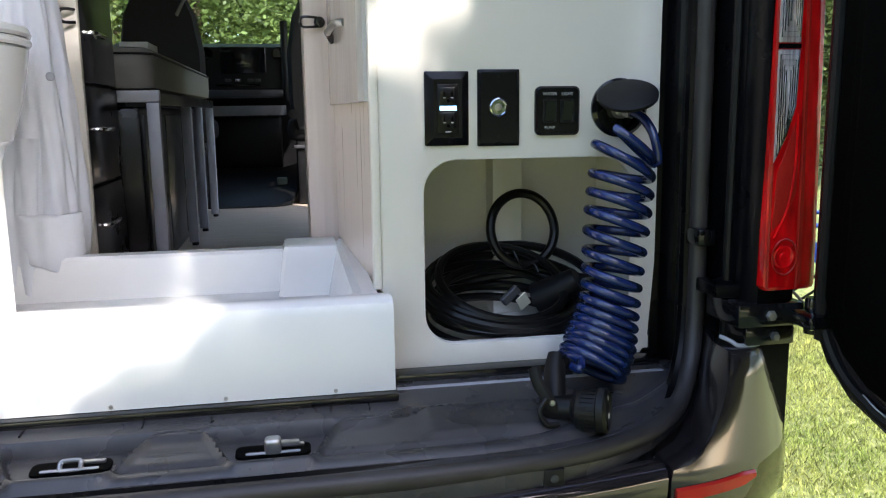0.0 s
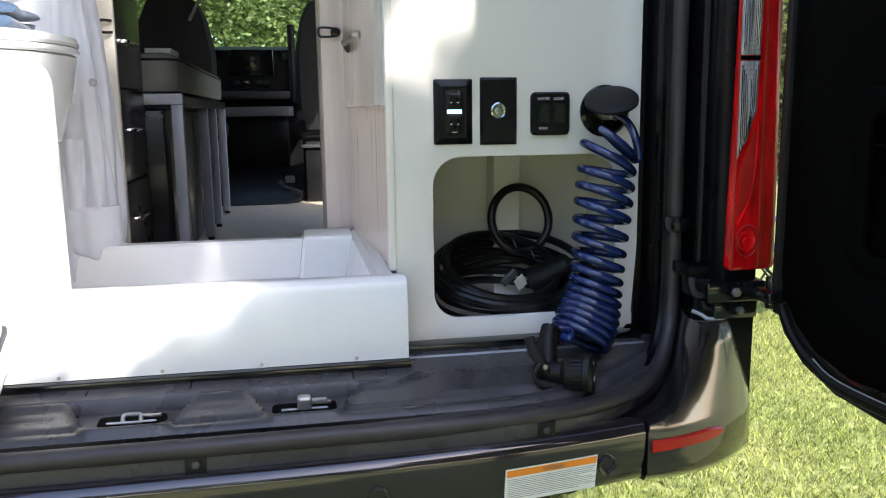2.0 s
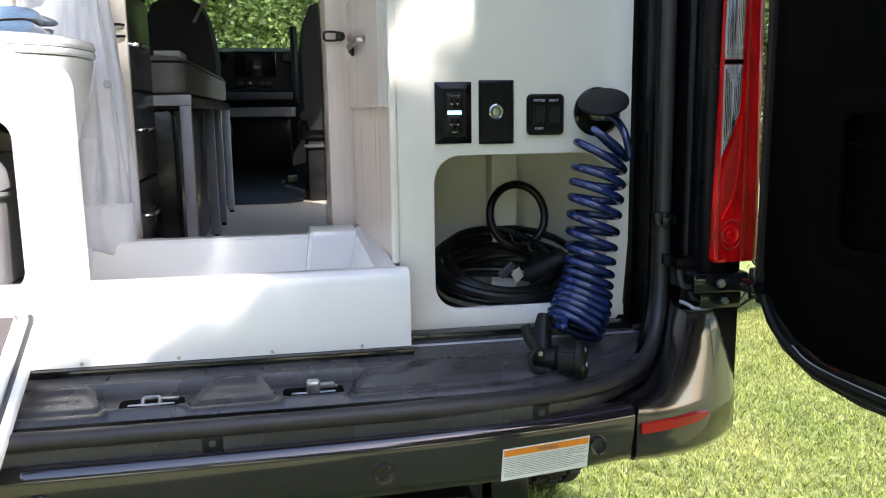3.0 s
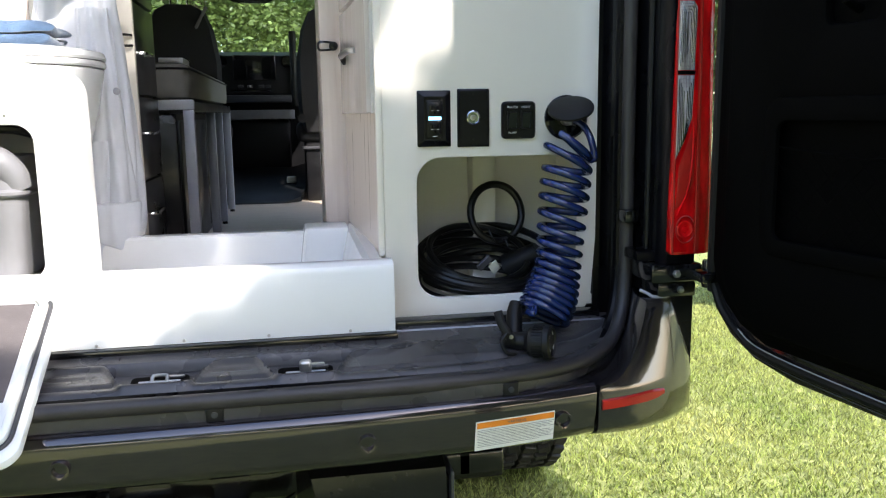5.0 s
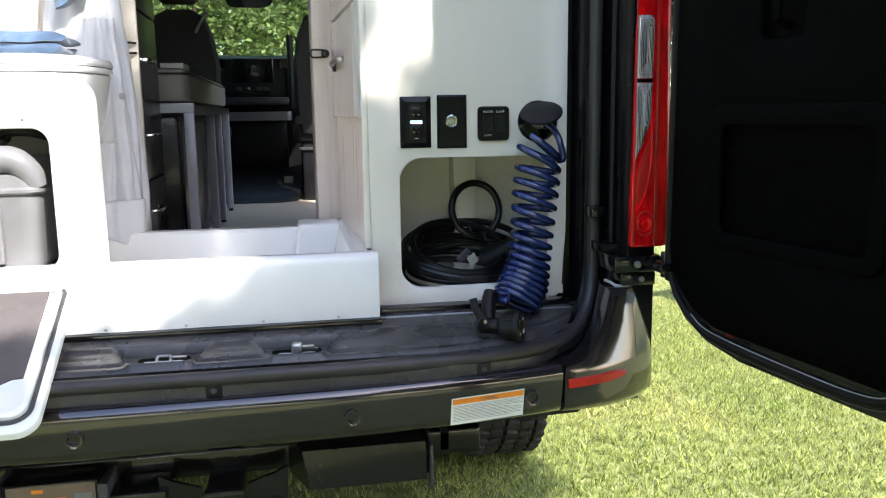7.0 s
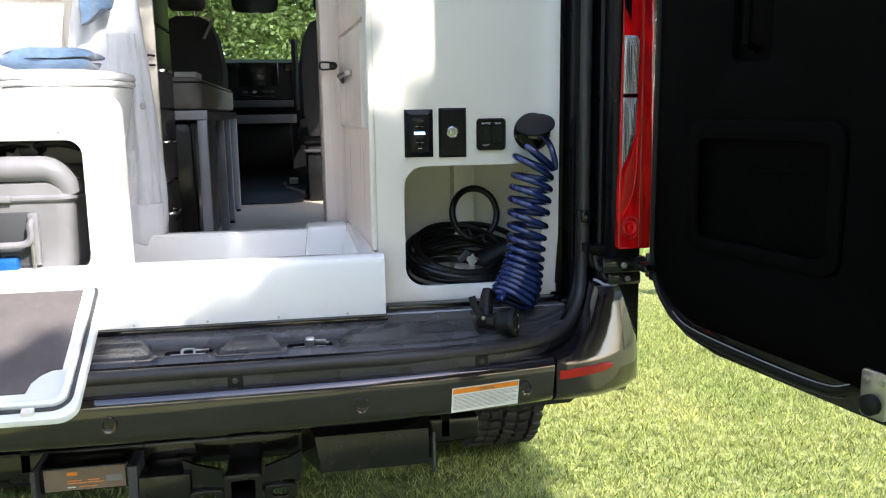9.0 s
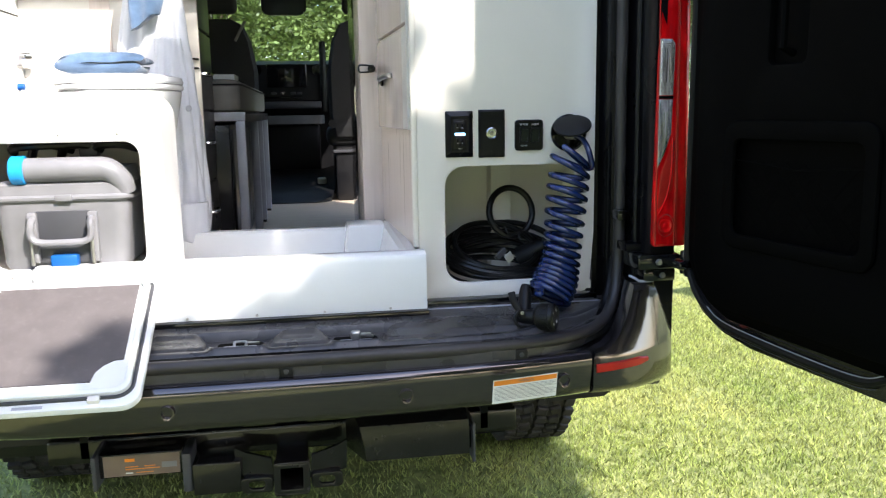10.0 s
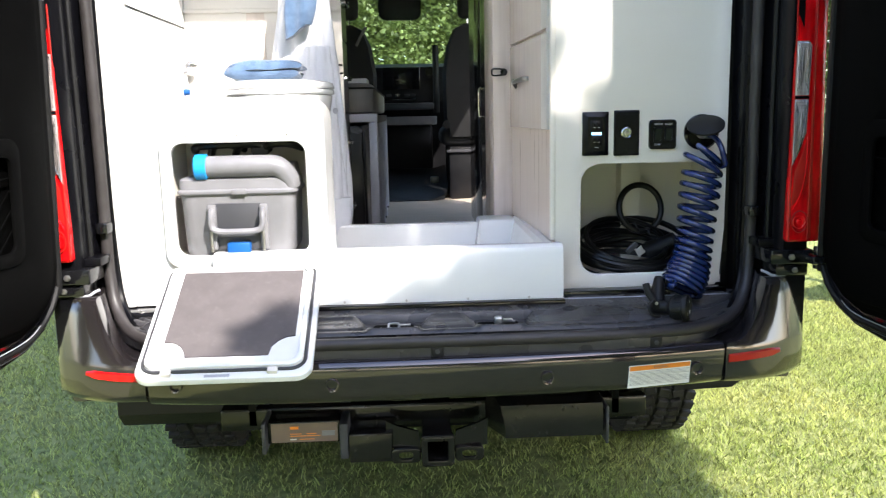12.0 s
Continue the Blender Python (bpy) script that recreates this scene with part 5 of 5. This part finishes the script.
setting("wall_groove", box(-0.8735, -0.870, 0.05, 0.84, 1.645, 1.650), PLASTIC, "thin dark joint in the shower wall", "trim")

# ---- drawers and bench ----
dr = thing("drawer_unit", (-0.55, 1.1, 0.70), "dark glossy drawer cabinet with chrome pulls", "cabinet")
part("body", box(-0.86, -0.330, 0.88, 1.34, 0.70, 1.95, 0.003), NAVY, dr)
for z0, z1 in ((0.78, 1.055), (1.065, 1.325), (1.335, 1.62), (1.63, 1.9)):
    d = part("drawer_front", box(-0.332, -0.313, 0.884, 1.336, z0, z1, 0.003), NAVY, dr)
    zc = {0.78: 0.954, 1.065: 1.212, 1.335: 1.463, 1.63: 1.75}[z0]
    part("pull", tube(smooth_path([(-0.314, 0.98, zc), (-0.292, 0.985, zc), (-0.286, 1.01, zc), (-0.286, 1.10, zc), (-0.292, 1.125, zc), (-0.314, 1.13, zc)], 4), 0.006, 8), CHROME, d, "chrome pull")
wl = thing("wall_latch", (-0.305, 0.86, 1.47), "black wire hook latch beside the doorway", "latch")
part("hook", tube(smooth_path([(-0.30, 0.845, 1.505), (-0.325, 0.83, 1.505), (-0.335, 0.83, 1.49), (-0.325, 0.83, 1.475), (-0.30, 0.845, 1.475)], 4), 0.004, 8), BLACK_GLOSS, wl)

bench = thing("bench_frame", (-0.5, 2.3, 0.70), "grey aluminium bench frame with four legs", "bench")
part("front_rail", box(-0.80, -0.192, 1.358, 1.388, 1.288, 1.325, 0.003), ALU, bench)
part("side_rail", box(-0.225, -0.194, 1.388, 3.22, 1.280, 1.318, 0.003), NAVY, bench)
for y in (1.373, 2.20, 2.62, 3.18):
    lg = part("leg", box(-0.232, -0.194, y - 0.019, y + 0.019, 0.715, 1.287 if y < 1.4 else 1.279, 0.003), ALU, bench)
    part("foot", lathe([(0.014, 0), (0.014, 0.012), (0.006, 0.015)], pose(-0.21, y, 0.70), 12), RUBBER, lg)
bx = thing("storage_box", (-0.5, 2.3, 0.70), "dark storage cabinet under the bench", "cabinet")
part("body", box(-0.86, -0.262, 1.40, 3.15, 0.70, 1.275, 0.01), NAVY, bx)
for y0, y1 in ((1.42, 1.85), (1.87, 2.3), (2.32, 2.75), (2.77, 3.13)):
    part("door", box(-0.264, -0.250, y0, y1, 0.74, 1.25, 0.006), NAVY, bx)
ma = thing("mattress", (-0.5, 2.3, 1.33), "grey vinyl bench mattress with rounded edges", "mattress")
part("cover", loft([[(x, y, z) for x, y in rrect(-0.86 + e, -0.205 - e, 1.34 + e, 3.2 - e, 0.06, 6)] for z, e in ((1.327, 0.02), (1.332, 0.004), (1.36, 0.0), (1.43, 0.0), (1.45, 0.008), (1.458, 0.03))]), CUSHION, ma)
part("piping", tube([(x, y, 1.436) for x, y in rrect(-0.862, -0.203, 1.338, 3.202, 0.06, 6)], 0.004, 6, True), SEATM, ma)
tb = thing("tissue_box", (-0.30, 1.6, 1.458), "small white box lying on the mattress", "box")
part("carton", box(-0.33, -0.24, 1.52, 1.72, 1.459, 1.485, 0.003), LABEL, tb)

# ---- cab ----
def cab_seat(x, label):
    st = thing("cab_seat", (x, 3.75, 0.70), label, "car seat", "cab seats")
    w = 0.24
    def sec(y, z, hw, th):
        return [(x - hw, y, z), (x - hw * 0.9, y - th, z), (x + hw * 0.9, y - th, z), (x + hw, y, z), (x + hw * 0.85, y + th, z), (x - hw * 0.85, y + th, z)]
    part("backrest", loft([sec(3.72, 1.15, 0.20, 0.05), sec(3.70, 1.3, 0.23, 0.07), sec(3.68, 1.6, 0.235, 0.07), sec(3.66, 1.8, 0.20, 0.06), sec(3.65, 1.91, 0.15, 0.05), sec(3.65, 1.945, 0.08, 0.03)]), SEATM, st)
    part("seat", box(x - 0.25, x + 0.25, 3.70, 4.22, 1.08, 1.22, 0.05, 3), SEATM, st)
    part("pedestal", box(x - 0.2, x + 0.2, 3.62, 4.15, 0.70, 1.08, 0.02), PLASTIC, st)
    part("headrest", box(x - 0.12, x + 0.12, 3.61, 3.70, 1.98, 2.18, 0.04, 3), SEATM, st)
    part("belt", tube([(x + 0.17, 3.60, 1.93), (x + 0.10, 3.59, 1.80)], 0.012, 6, flat=(1, 0.3)), GREY_DARK, st, "grey seat belt webbing")
    part("recliner", lathe([(0.03, 0), (0.03, 0.02), (0, 0.022)], pose(x - 0.21, 3.66, 1.24, 90), 14), PLASTIC, st)
    part("seat_rail", box(x - 0.22, x + 0.22, 3.60, 3.64, 1.04, 1.06, 0.004), GREY_DARK, st)
    for dx in (-0.05, 0.05):
        part("headrest_post", tube([(x + dx, 3.655, 1.90), (x + dx, 3.655, 2.0)], 0.006, 8), CHROME, st)


cab_seat(-0.50, "black cloth driver seat")
cab_seat(0.44, "black cloth passenger seat")
dash = thing("dashboard", (-0.1, 4.65, 0.70), "black dashboard with vents, screen and console", "dashboard")
part("body", loft([[(x, y, z) for y, z in ((4.85, 0.75), (4.62, 0.78), (4.60, 1.30), (4.52, 1.42), (4.52, 1.62), (4.56, 1.70), (4.70, 1.735), (4.92, 1.70))] for x in (-0.95, -0.4, 0.2, 0.95)]), PLASTIC, dash)
for x in (-0.335, 0.145):
    part("air_vent", lathe([(0.045, 0), (0.045, 0.012), (0.036, 0.014), (0.034, 0.004), (0, 0.004)], pose(x, 4.53, 1.655, 90), 24), BLACK_GLOSS, dash)
part("screen", box(-0.25, 0.06, 4.50, 4.525, 1.52, 1.70, 0.006), BLACK_GLOSS, dash)
for x in (-0.20, -0.13, -0.05, 0.0):
    part("button", box(x - 0.02, x + 0.02, 4.508, 4.52, 1.465, 1.485, 0.003), CHROME if x == -0.13 else GREY_DARK, dash)
part("stowage", box(-0.40, 0.17, 4.47, 4.60, 1.355, 1.41, 0.01), GREY_DARK, dash)
part("glove_line", box(-0.28, 0.02, 4.505, 4.525, 1.435, 1.45, 0.004), BLACK_GLOSS, dash)
con = thing("cup_console", (-0.05, 4.45, 0.85), "grey centre console with two cup holders", "console")
part("tray", plate(rrect(-0.45, 0.185, 4.33, 4.56, 0.04), [rrect(-0.07, 0.04, 4.37, 4.49, 0.05), rrect(0.055, 0.165, 4.37, 4.49, 0.05)], lambda u, v, w: (u, v, 1.235 + w), 0.065, bev=0.012), GREY, con)
for x in (-0.015, 0.11):
    part("cup_holder", lathe([(0.056, 0.06), (0.056, 0.0), (0, 0.0)], pose(x, 4.43, 1.228), 20), PLASTIC, con)
part("pedestal", box(-0.42, 0.15, 4.42, 4.56, 0.80, 1.234, 0.03), PLASTIC, con)
gb = thing("grab_bar", (0.19, 4.5, 1.33), "slim black upright grab bar", "grab bar")
part("bar", tube(smooth_path([(0.19, 4.5, 1.33), (0.19, 4.49, 1.6), (0.19, 4.5, 1.87)], 4), 0.026, 12), PLASTIC, gb)
mat = thing("floor_mat", (0, 3.5, 0.70), "black rubber cab mat curving up at its edge", "mat")
part("sheet", loft([[(-0.40, y, z + 0.008), (0.10 + k, y, z + 0.008), (0.20 + k, y + 0.08, z + 0.03), (0.20 + k, y + 0.08, z), (0.10 + k, y, z), (-0.40, y, z)] for y, z, k in ((3.52, 0.702, 0.0), (3.62, 0.745, 0.03), (3.9, 0.79, 0.05), (4.42, 0.87, 0.05))]), RUBBER, mat)
# white block put in for a patch of sunlight by the mat
part("sun_patch", box(0.11, 0.175, 3.90, 3.99, 0.797, 0.843, 0.01), LABEL, mat, "small white block for a patch of sunlight")
mi = thing("rear_view_mirror", (-0.09, 4.4, 2.2), "black interior rear view mirror housing", "mirror")
part("housing", loft([[(-0.09 + x * k, 4.40 + y, z) for x, z in rrect(-0.17, 0.17, 2.06, 2.26, 0.06, 5)] for y, k in ((-0.02, 0.95), (0.0, 1.0), (0.05, 0.8))]), BLACK_GLOSS, mi)
part("stem", tube([(-0.09, 4.44, 2.2), (-0.09, 4.40, 2.40)], 0.02, 8), PLASTIC, mi)
rc = thing("tall_cupboard", (0.6, 1.6, 0.70), "dark tall cupboard beside the aisle", "cupboard")
part("carcass", box(0.306, 0.87, 0.955, 2.30, 0.70, 2.55, 0.004), BLACK_GLOSS, rc)
part("door", box(0.292, 0.3055, 0.96, 1.62, 0.74, 2.5, 0.003), BLACK_GLOSS, rc)
part("door", box(0.292, 0.3055, 1.63, 2.295, 0.74, 2.5, 0.003), BLACK_GLOSS, rc)
part("pull", tube(smooth_path([(0.293, 1.58, 1.30), (0.278, 1.58, 1.31), (0.278, 1.58, 1.42), (0.293, 1.58, 1.43)], 4), 0.005, 8), CHROME, rc)

# ---- step fittings, labels and hitch ----
for cx, w in ((-0.115, 0.054), (0.162, 0.054)):
    zz = step_height(cx, -0.19)
    sl = part("slot", plate(rrect(cx - w, cx + w, -0.205, -0.172, 0.010, 4), [], lambda u, v, k: (u, v, zz + 0.001 + k + 0.12 * (v + 0.19)), 0.003, bev=0.001), TRIM, step)
    part("slot_lip", plate(rrect(cx - w * 0.72, cx + w * 0.72, -0.2035, -0.196, 0.003, 3), [], lambda u, v, k: (u, v, zz + 0.0042 + k), 0.001), ALU, sl, "bare metal inside the slot")
    part("slot_guide", box(cx + 0.012, cx + 0.045, -0.186, -0.178, zz + 0.004, zz + 0.010, 0.002), STEEL, sl)
lo = part("latch_loop", tube(smooth_path([(-0.115 + x, -0.199 + 0.8 * z, 0.763 + 0.7 * z) for x, z in rrect(-0.014, 0.014, 0.0, 0.015, 0.005, 3)], 3, True), 0.0036, 8, True), STEEL, step, "bright steel latch loop")
st = part("striker", box(0.150, 0.174, -0.208, -0.186, 0.764, 0.788, 0.006, 3), STEEL, step, "bright steel striker")
part("striker_arm", box(0.173, 0.20, -0.197, -0.187, 0.772, 0.780, 0.003), STEEL, step)
for x in (-0.43, -0.35, -0.2, -0.03, 0.07, 0.25, 0.31):
    part("pad_joint", box(x - 0.001, x + 0.001, -0.125, -0.09, step_height(x, -0.11) - 0.002, step_height(x, -0.11) + 0.0012), PILLAR, step)
for cx in (0.42, 0.53):
    bm = bmesh.new()
    for i in range(14):
        a = radians(60 + i * 5)
        y0 = -0.30 + 0.16 * math.sin(a)
        x0 = cx + 0.16 * math.cos(a)
        box(x0 - 0.004, x0 + 0.004, y0 - 0.001, y0 + 0.001, step_height(x0, y0) - 0.001, step_height(x0, y0) + 0.0015, bm=bm)
    part("tread_ribs", bm, STEP, step, kind="stuff")

lab = part("warning_label", plate([(0.478, 0.616), (0.643, 0.620), (0.645, 0.681), (0.480, 0.677)], [], lambda u, v, w: (u, bumper_y(u) + 0.0085 - 0.11 * (v - 0.62) - w, v), 0.0012), LABEL, van, "white and orange warning sticker")
def on_bumper(u0, u1, v0, v1, d):
    return plate([(u0, v0), (u1, v0 + (u1 - u0) * 0.024), (u1, v1 + (u1 - u0) * 0.024), (u0, v1)], [], lambda u, v, w: (u, bumper_y(u) + 0.0085 - 0.11 * (v - 0.62) - 0.0012 - d - w, v), 0.0002)
part("orange_band", on_bumper(0.482, 0.643, 0.6625, 0.6748, 0.0002), ORANGE, lab)
writing("WARNING", 0.0085, Matrix.Translation((0.562, bumper_y(0.562) + 0.0013, 0.6705)) @ pose(0, 0, 0, 97, 0, 1.5) @ pose(0, 0, 0, 0, 0, 1.4), INK, lab)
for i in range(11):
    z = 0.6575 - i * 0.0034
    part("print_line", on_bumper(0.483, 0.643 - (0.03 if i in (4, 10) else 0.004 * (i % 3)), z, z + 0.0009, 0.0002), GREY, lab)

# black box added to darken the deeply shaded underside before the left tyre
part("shade_block", loft([[(x, -0.05, 0.60), (x, -0.06, 0.50), (x, -0.02, 0.455), (x, 0.16, 0.455), (x, 0.16, 0.60)] for x in (-0.90, -0.88, -0.50, -0.47)]), PLASTIC, van, "black box added for the deep shade by the left tyre")
# black panel added to hide lit grass where deep shade lies behind the hitch
part("shade_panel", loft([[(x, 0.10, 0.60), (x, 0.085, 0.48), (x, 0.10, 0.37), (x, 0.13, 0.36), (x, 0.14, 0.60)] for x in (-0.50, -0.47, 0.0, 0.58, 0.61)]), PILLAR, van, "black panel added for the deep shade behind the hitch")
hit = thing("tow_hitch", (0, -0.1, 0.45), "black steel tow hitch under the bumper", "tow hitch")
rec = part("receiver", plate(rrect(-0.040, 0.040, 0.391, 0.471, 0.009, 4), [rrect(-0.027, 0.027, 0.404, 0.458, 0.003, 3)], lambda u, v, w: (u, 0.05 - w, v), 0.28, bev=0.003), HITCH, hit)
part("collar", plate(rrect(-0.044, 0.044, 0.387, 0.475, 0.010, 4), [rrect(-0.038, 0.038, 0.393, 0.469, 0.006, 4)], lambda u, v, w: (u, -0.205 - w, v), 0.025, bev=0.003), HITCH, hit)
part("receiver_back", box(-0.028, 0.028, 0.02, 0.04, 0.402, 0.46), PILLAR, hit)
part("cross_tube", box(-0.60, 0.60, -0.10, -0.02, 0.455, 0.52, 0.008), HITCH, hit)
for s in (-1, 1):
    part("wing_plate", loft([[(s * 0.042, -0.20 + d, 0.415), (s * 0.135, -0.19 + d, 0.43), (s * 0.138, -0.19 + d, 0.505), (s * 0.11, -0.19 + d, 0.49), (s * 0.05, -0.2 + d, 0.475)] for d in (0, 0.012)]), HITCH, hit)
    part("chain_plate", plate(rrect(*sorted((s * 0.046, s * 0.125)), 0.392, 0.432, 0.012, 4), [rrect(*sorted((s * 0.066, s * 0.105)), 0.402, 0.422, 0.009, 4)], lambda u, v, w: (u, -0.20 - w, v), 0.010, bev=0.002), HITCH, hit)
    part("hanger", box(*sorted((s * 0.50, s * 0.52)), -0.10, -0.02, 0.47, 0.62), PILLAR, hit)
part("centre_box", box(-0.238, -0.122, -0.205, -0.10, 0.395, 0.478, 0.005), HITCH, hit)
part("weld_plate", box(-0.262, -0.240, -0.20, -0.10, 0.405, 0.505, 0.004), GREY_DARK, hit)
lb = part("label_plate", box(-0.455, -0.262, -0.190, -0.10, 0.452, 0.512, 0.003), HITCH, hit)
part("end_plate", box(-0.468, -0.458, -0.21, -0.02, 0.43, 0.515, 0.002), GREY_DARK, hit)
stck = part("sticker", box(-0.445, -0.268, -0.1915, -0.190, 0.456, 0.508), BROWN, lb, "brown printed data sticker")
for x0, x1, z0, z1, mt in ((-0.395, -0.372, 0.492, 0.500, ORANGE), (-0.395, -0.365, 0.478, 0.480, ORANGE), (-0.395, -0.352, 0.472, 0.474, ORANGE), (-0.35, -0.325, 0.478, 0.480, ORANGE), (-0.35, -0.315, 0.472, 0.474, ORANGE),
                           (-0.31, -0.275, 0.472, 0.486, GREY), (-0.395, -0.378, 0.462, 0.465, PALE_INK), (-0.37, -0.33, 0.463, 0.4645, ORANGE)):
    part("print_bar", box(x0, x1, -0.1922, -0.1914, z0, z1), mt, stck)
bxh = part("rear_cover", loft([[(x, -0.12, 0.575), (x + e, -0.215, 0.545), (x + e * 1.4, -0.225, 0.485), (x + e * 1.4, -0.225, 0.458), (x, -0.10, 0.45)] for x, e in ((0.140, 0.03), (0.445, 0.0))]), HITCH, hit, "black box under the bumper")
part("side_bracket", box(0.455, 0.462, -0.22, -0.08, 0.43, 0.535, 0.002), GREY_DARK, hit)
part("side_tab", box(0.436, 0.455, -0.20, -0.18, 0.46, 0.52, 0.003), HITCH, hit)
hit.location.x -= 0.007
mf = thing("muffler", (-0.6, 0.05, 0.55), "dull metal exhaust pipe under the bumper", "exhaust")
part("pipe", tube([(-0.70, -0.02, 0.545), (-0.45, -0.02, 0.55), (-0.30, 0.0, 0.555)], 0.03, 14), GREY_DARK, mf)

# ---- folding camp chair on the lawn ----
def camp_chair(x, y, turn):
    c = thing("camp_chair", (x, y, 0), "blue canvas folding camp chair on the lawn", "chair")
    m = pose(x, y, 0, 0, 0, turn)
    part("seat", turned(loft([[(-0.26, -0.22, 0.43), (0, -0.22, 0.39), (0.26, -0.22, 0.43), (0.26, -0.22, 0.418), (0, -0.22, 0.378), (-0.26, -0.22, 0.418)], [(-0.26, 0.24, 0.40), (0, 0.24, 0.36), (0.26, 0.24, 0.40), (0.26, 0.24, 0.388), (0, 0.24, 0.348), (-0.26, 0.24, 0.388)]]), m), CAMP_BLUE, c)
    part("backrest", turned(loft([[(-0.27, 0.24, 0.44), (0, 0.28, 0.44), (0.27, 0.24, 0.44), (0.27, 0.252, 0.44), (0, 0.292, 0.44), (-0.27, 0.252, 0.44)], [(-0.27, 0.34, 0.88), (0, 0.38, 0.90), (0.27, 0.34, 0.88), (0.27, 0.352, 0.88), (0, 0.392, 0.90), (-0.27, 0.352, 0.88)]]), m), CAMP_BLUE, c)
    for s in (-1, 1):
        part("arm", turned(box(*sorted((s * 0.24, s * 0.32)), -0.24, 0.28, 0.60, 0.615, 0.005), m), CAMP_BLUE, c)
        part("leg", turned(tube([(s * 0.28, -0.24, 0.01), (s * 0.26, 0.24, 0.42), (s * 0.27, 0.345, 0.88)], 0.009, 8), m), PLASTIC, c)
        part("leg", turned(tube([(s * 0.28, 0.26, 0.01), (s * 0.27, -0.23, 0.42), (s * 0.28, -0.23, 0.60)], 0.009, 8), m), PLASTIC, c)
        part("crossbar", turned(tube([(s * 0.28, -0.24, 0.02), (-s * 0.26, -0.23, 0.40)], 0.007, 8), m), PLASTIC, c)


camp_chair(3.2, 2.85, -150)
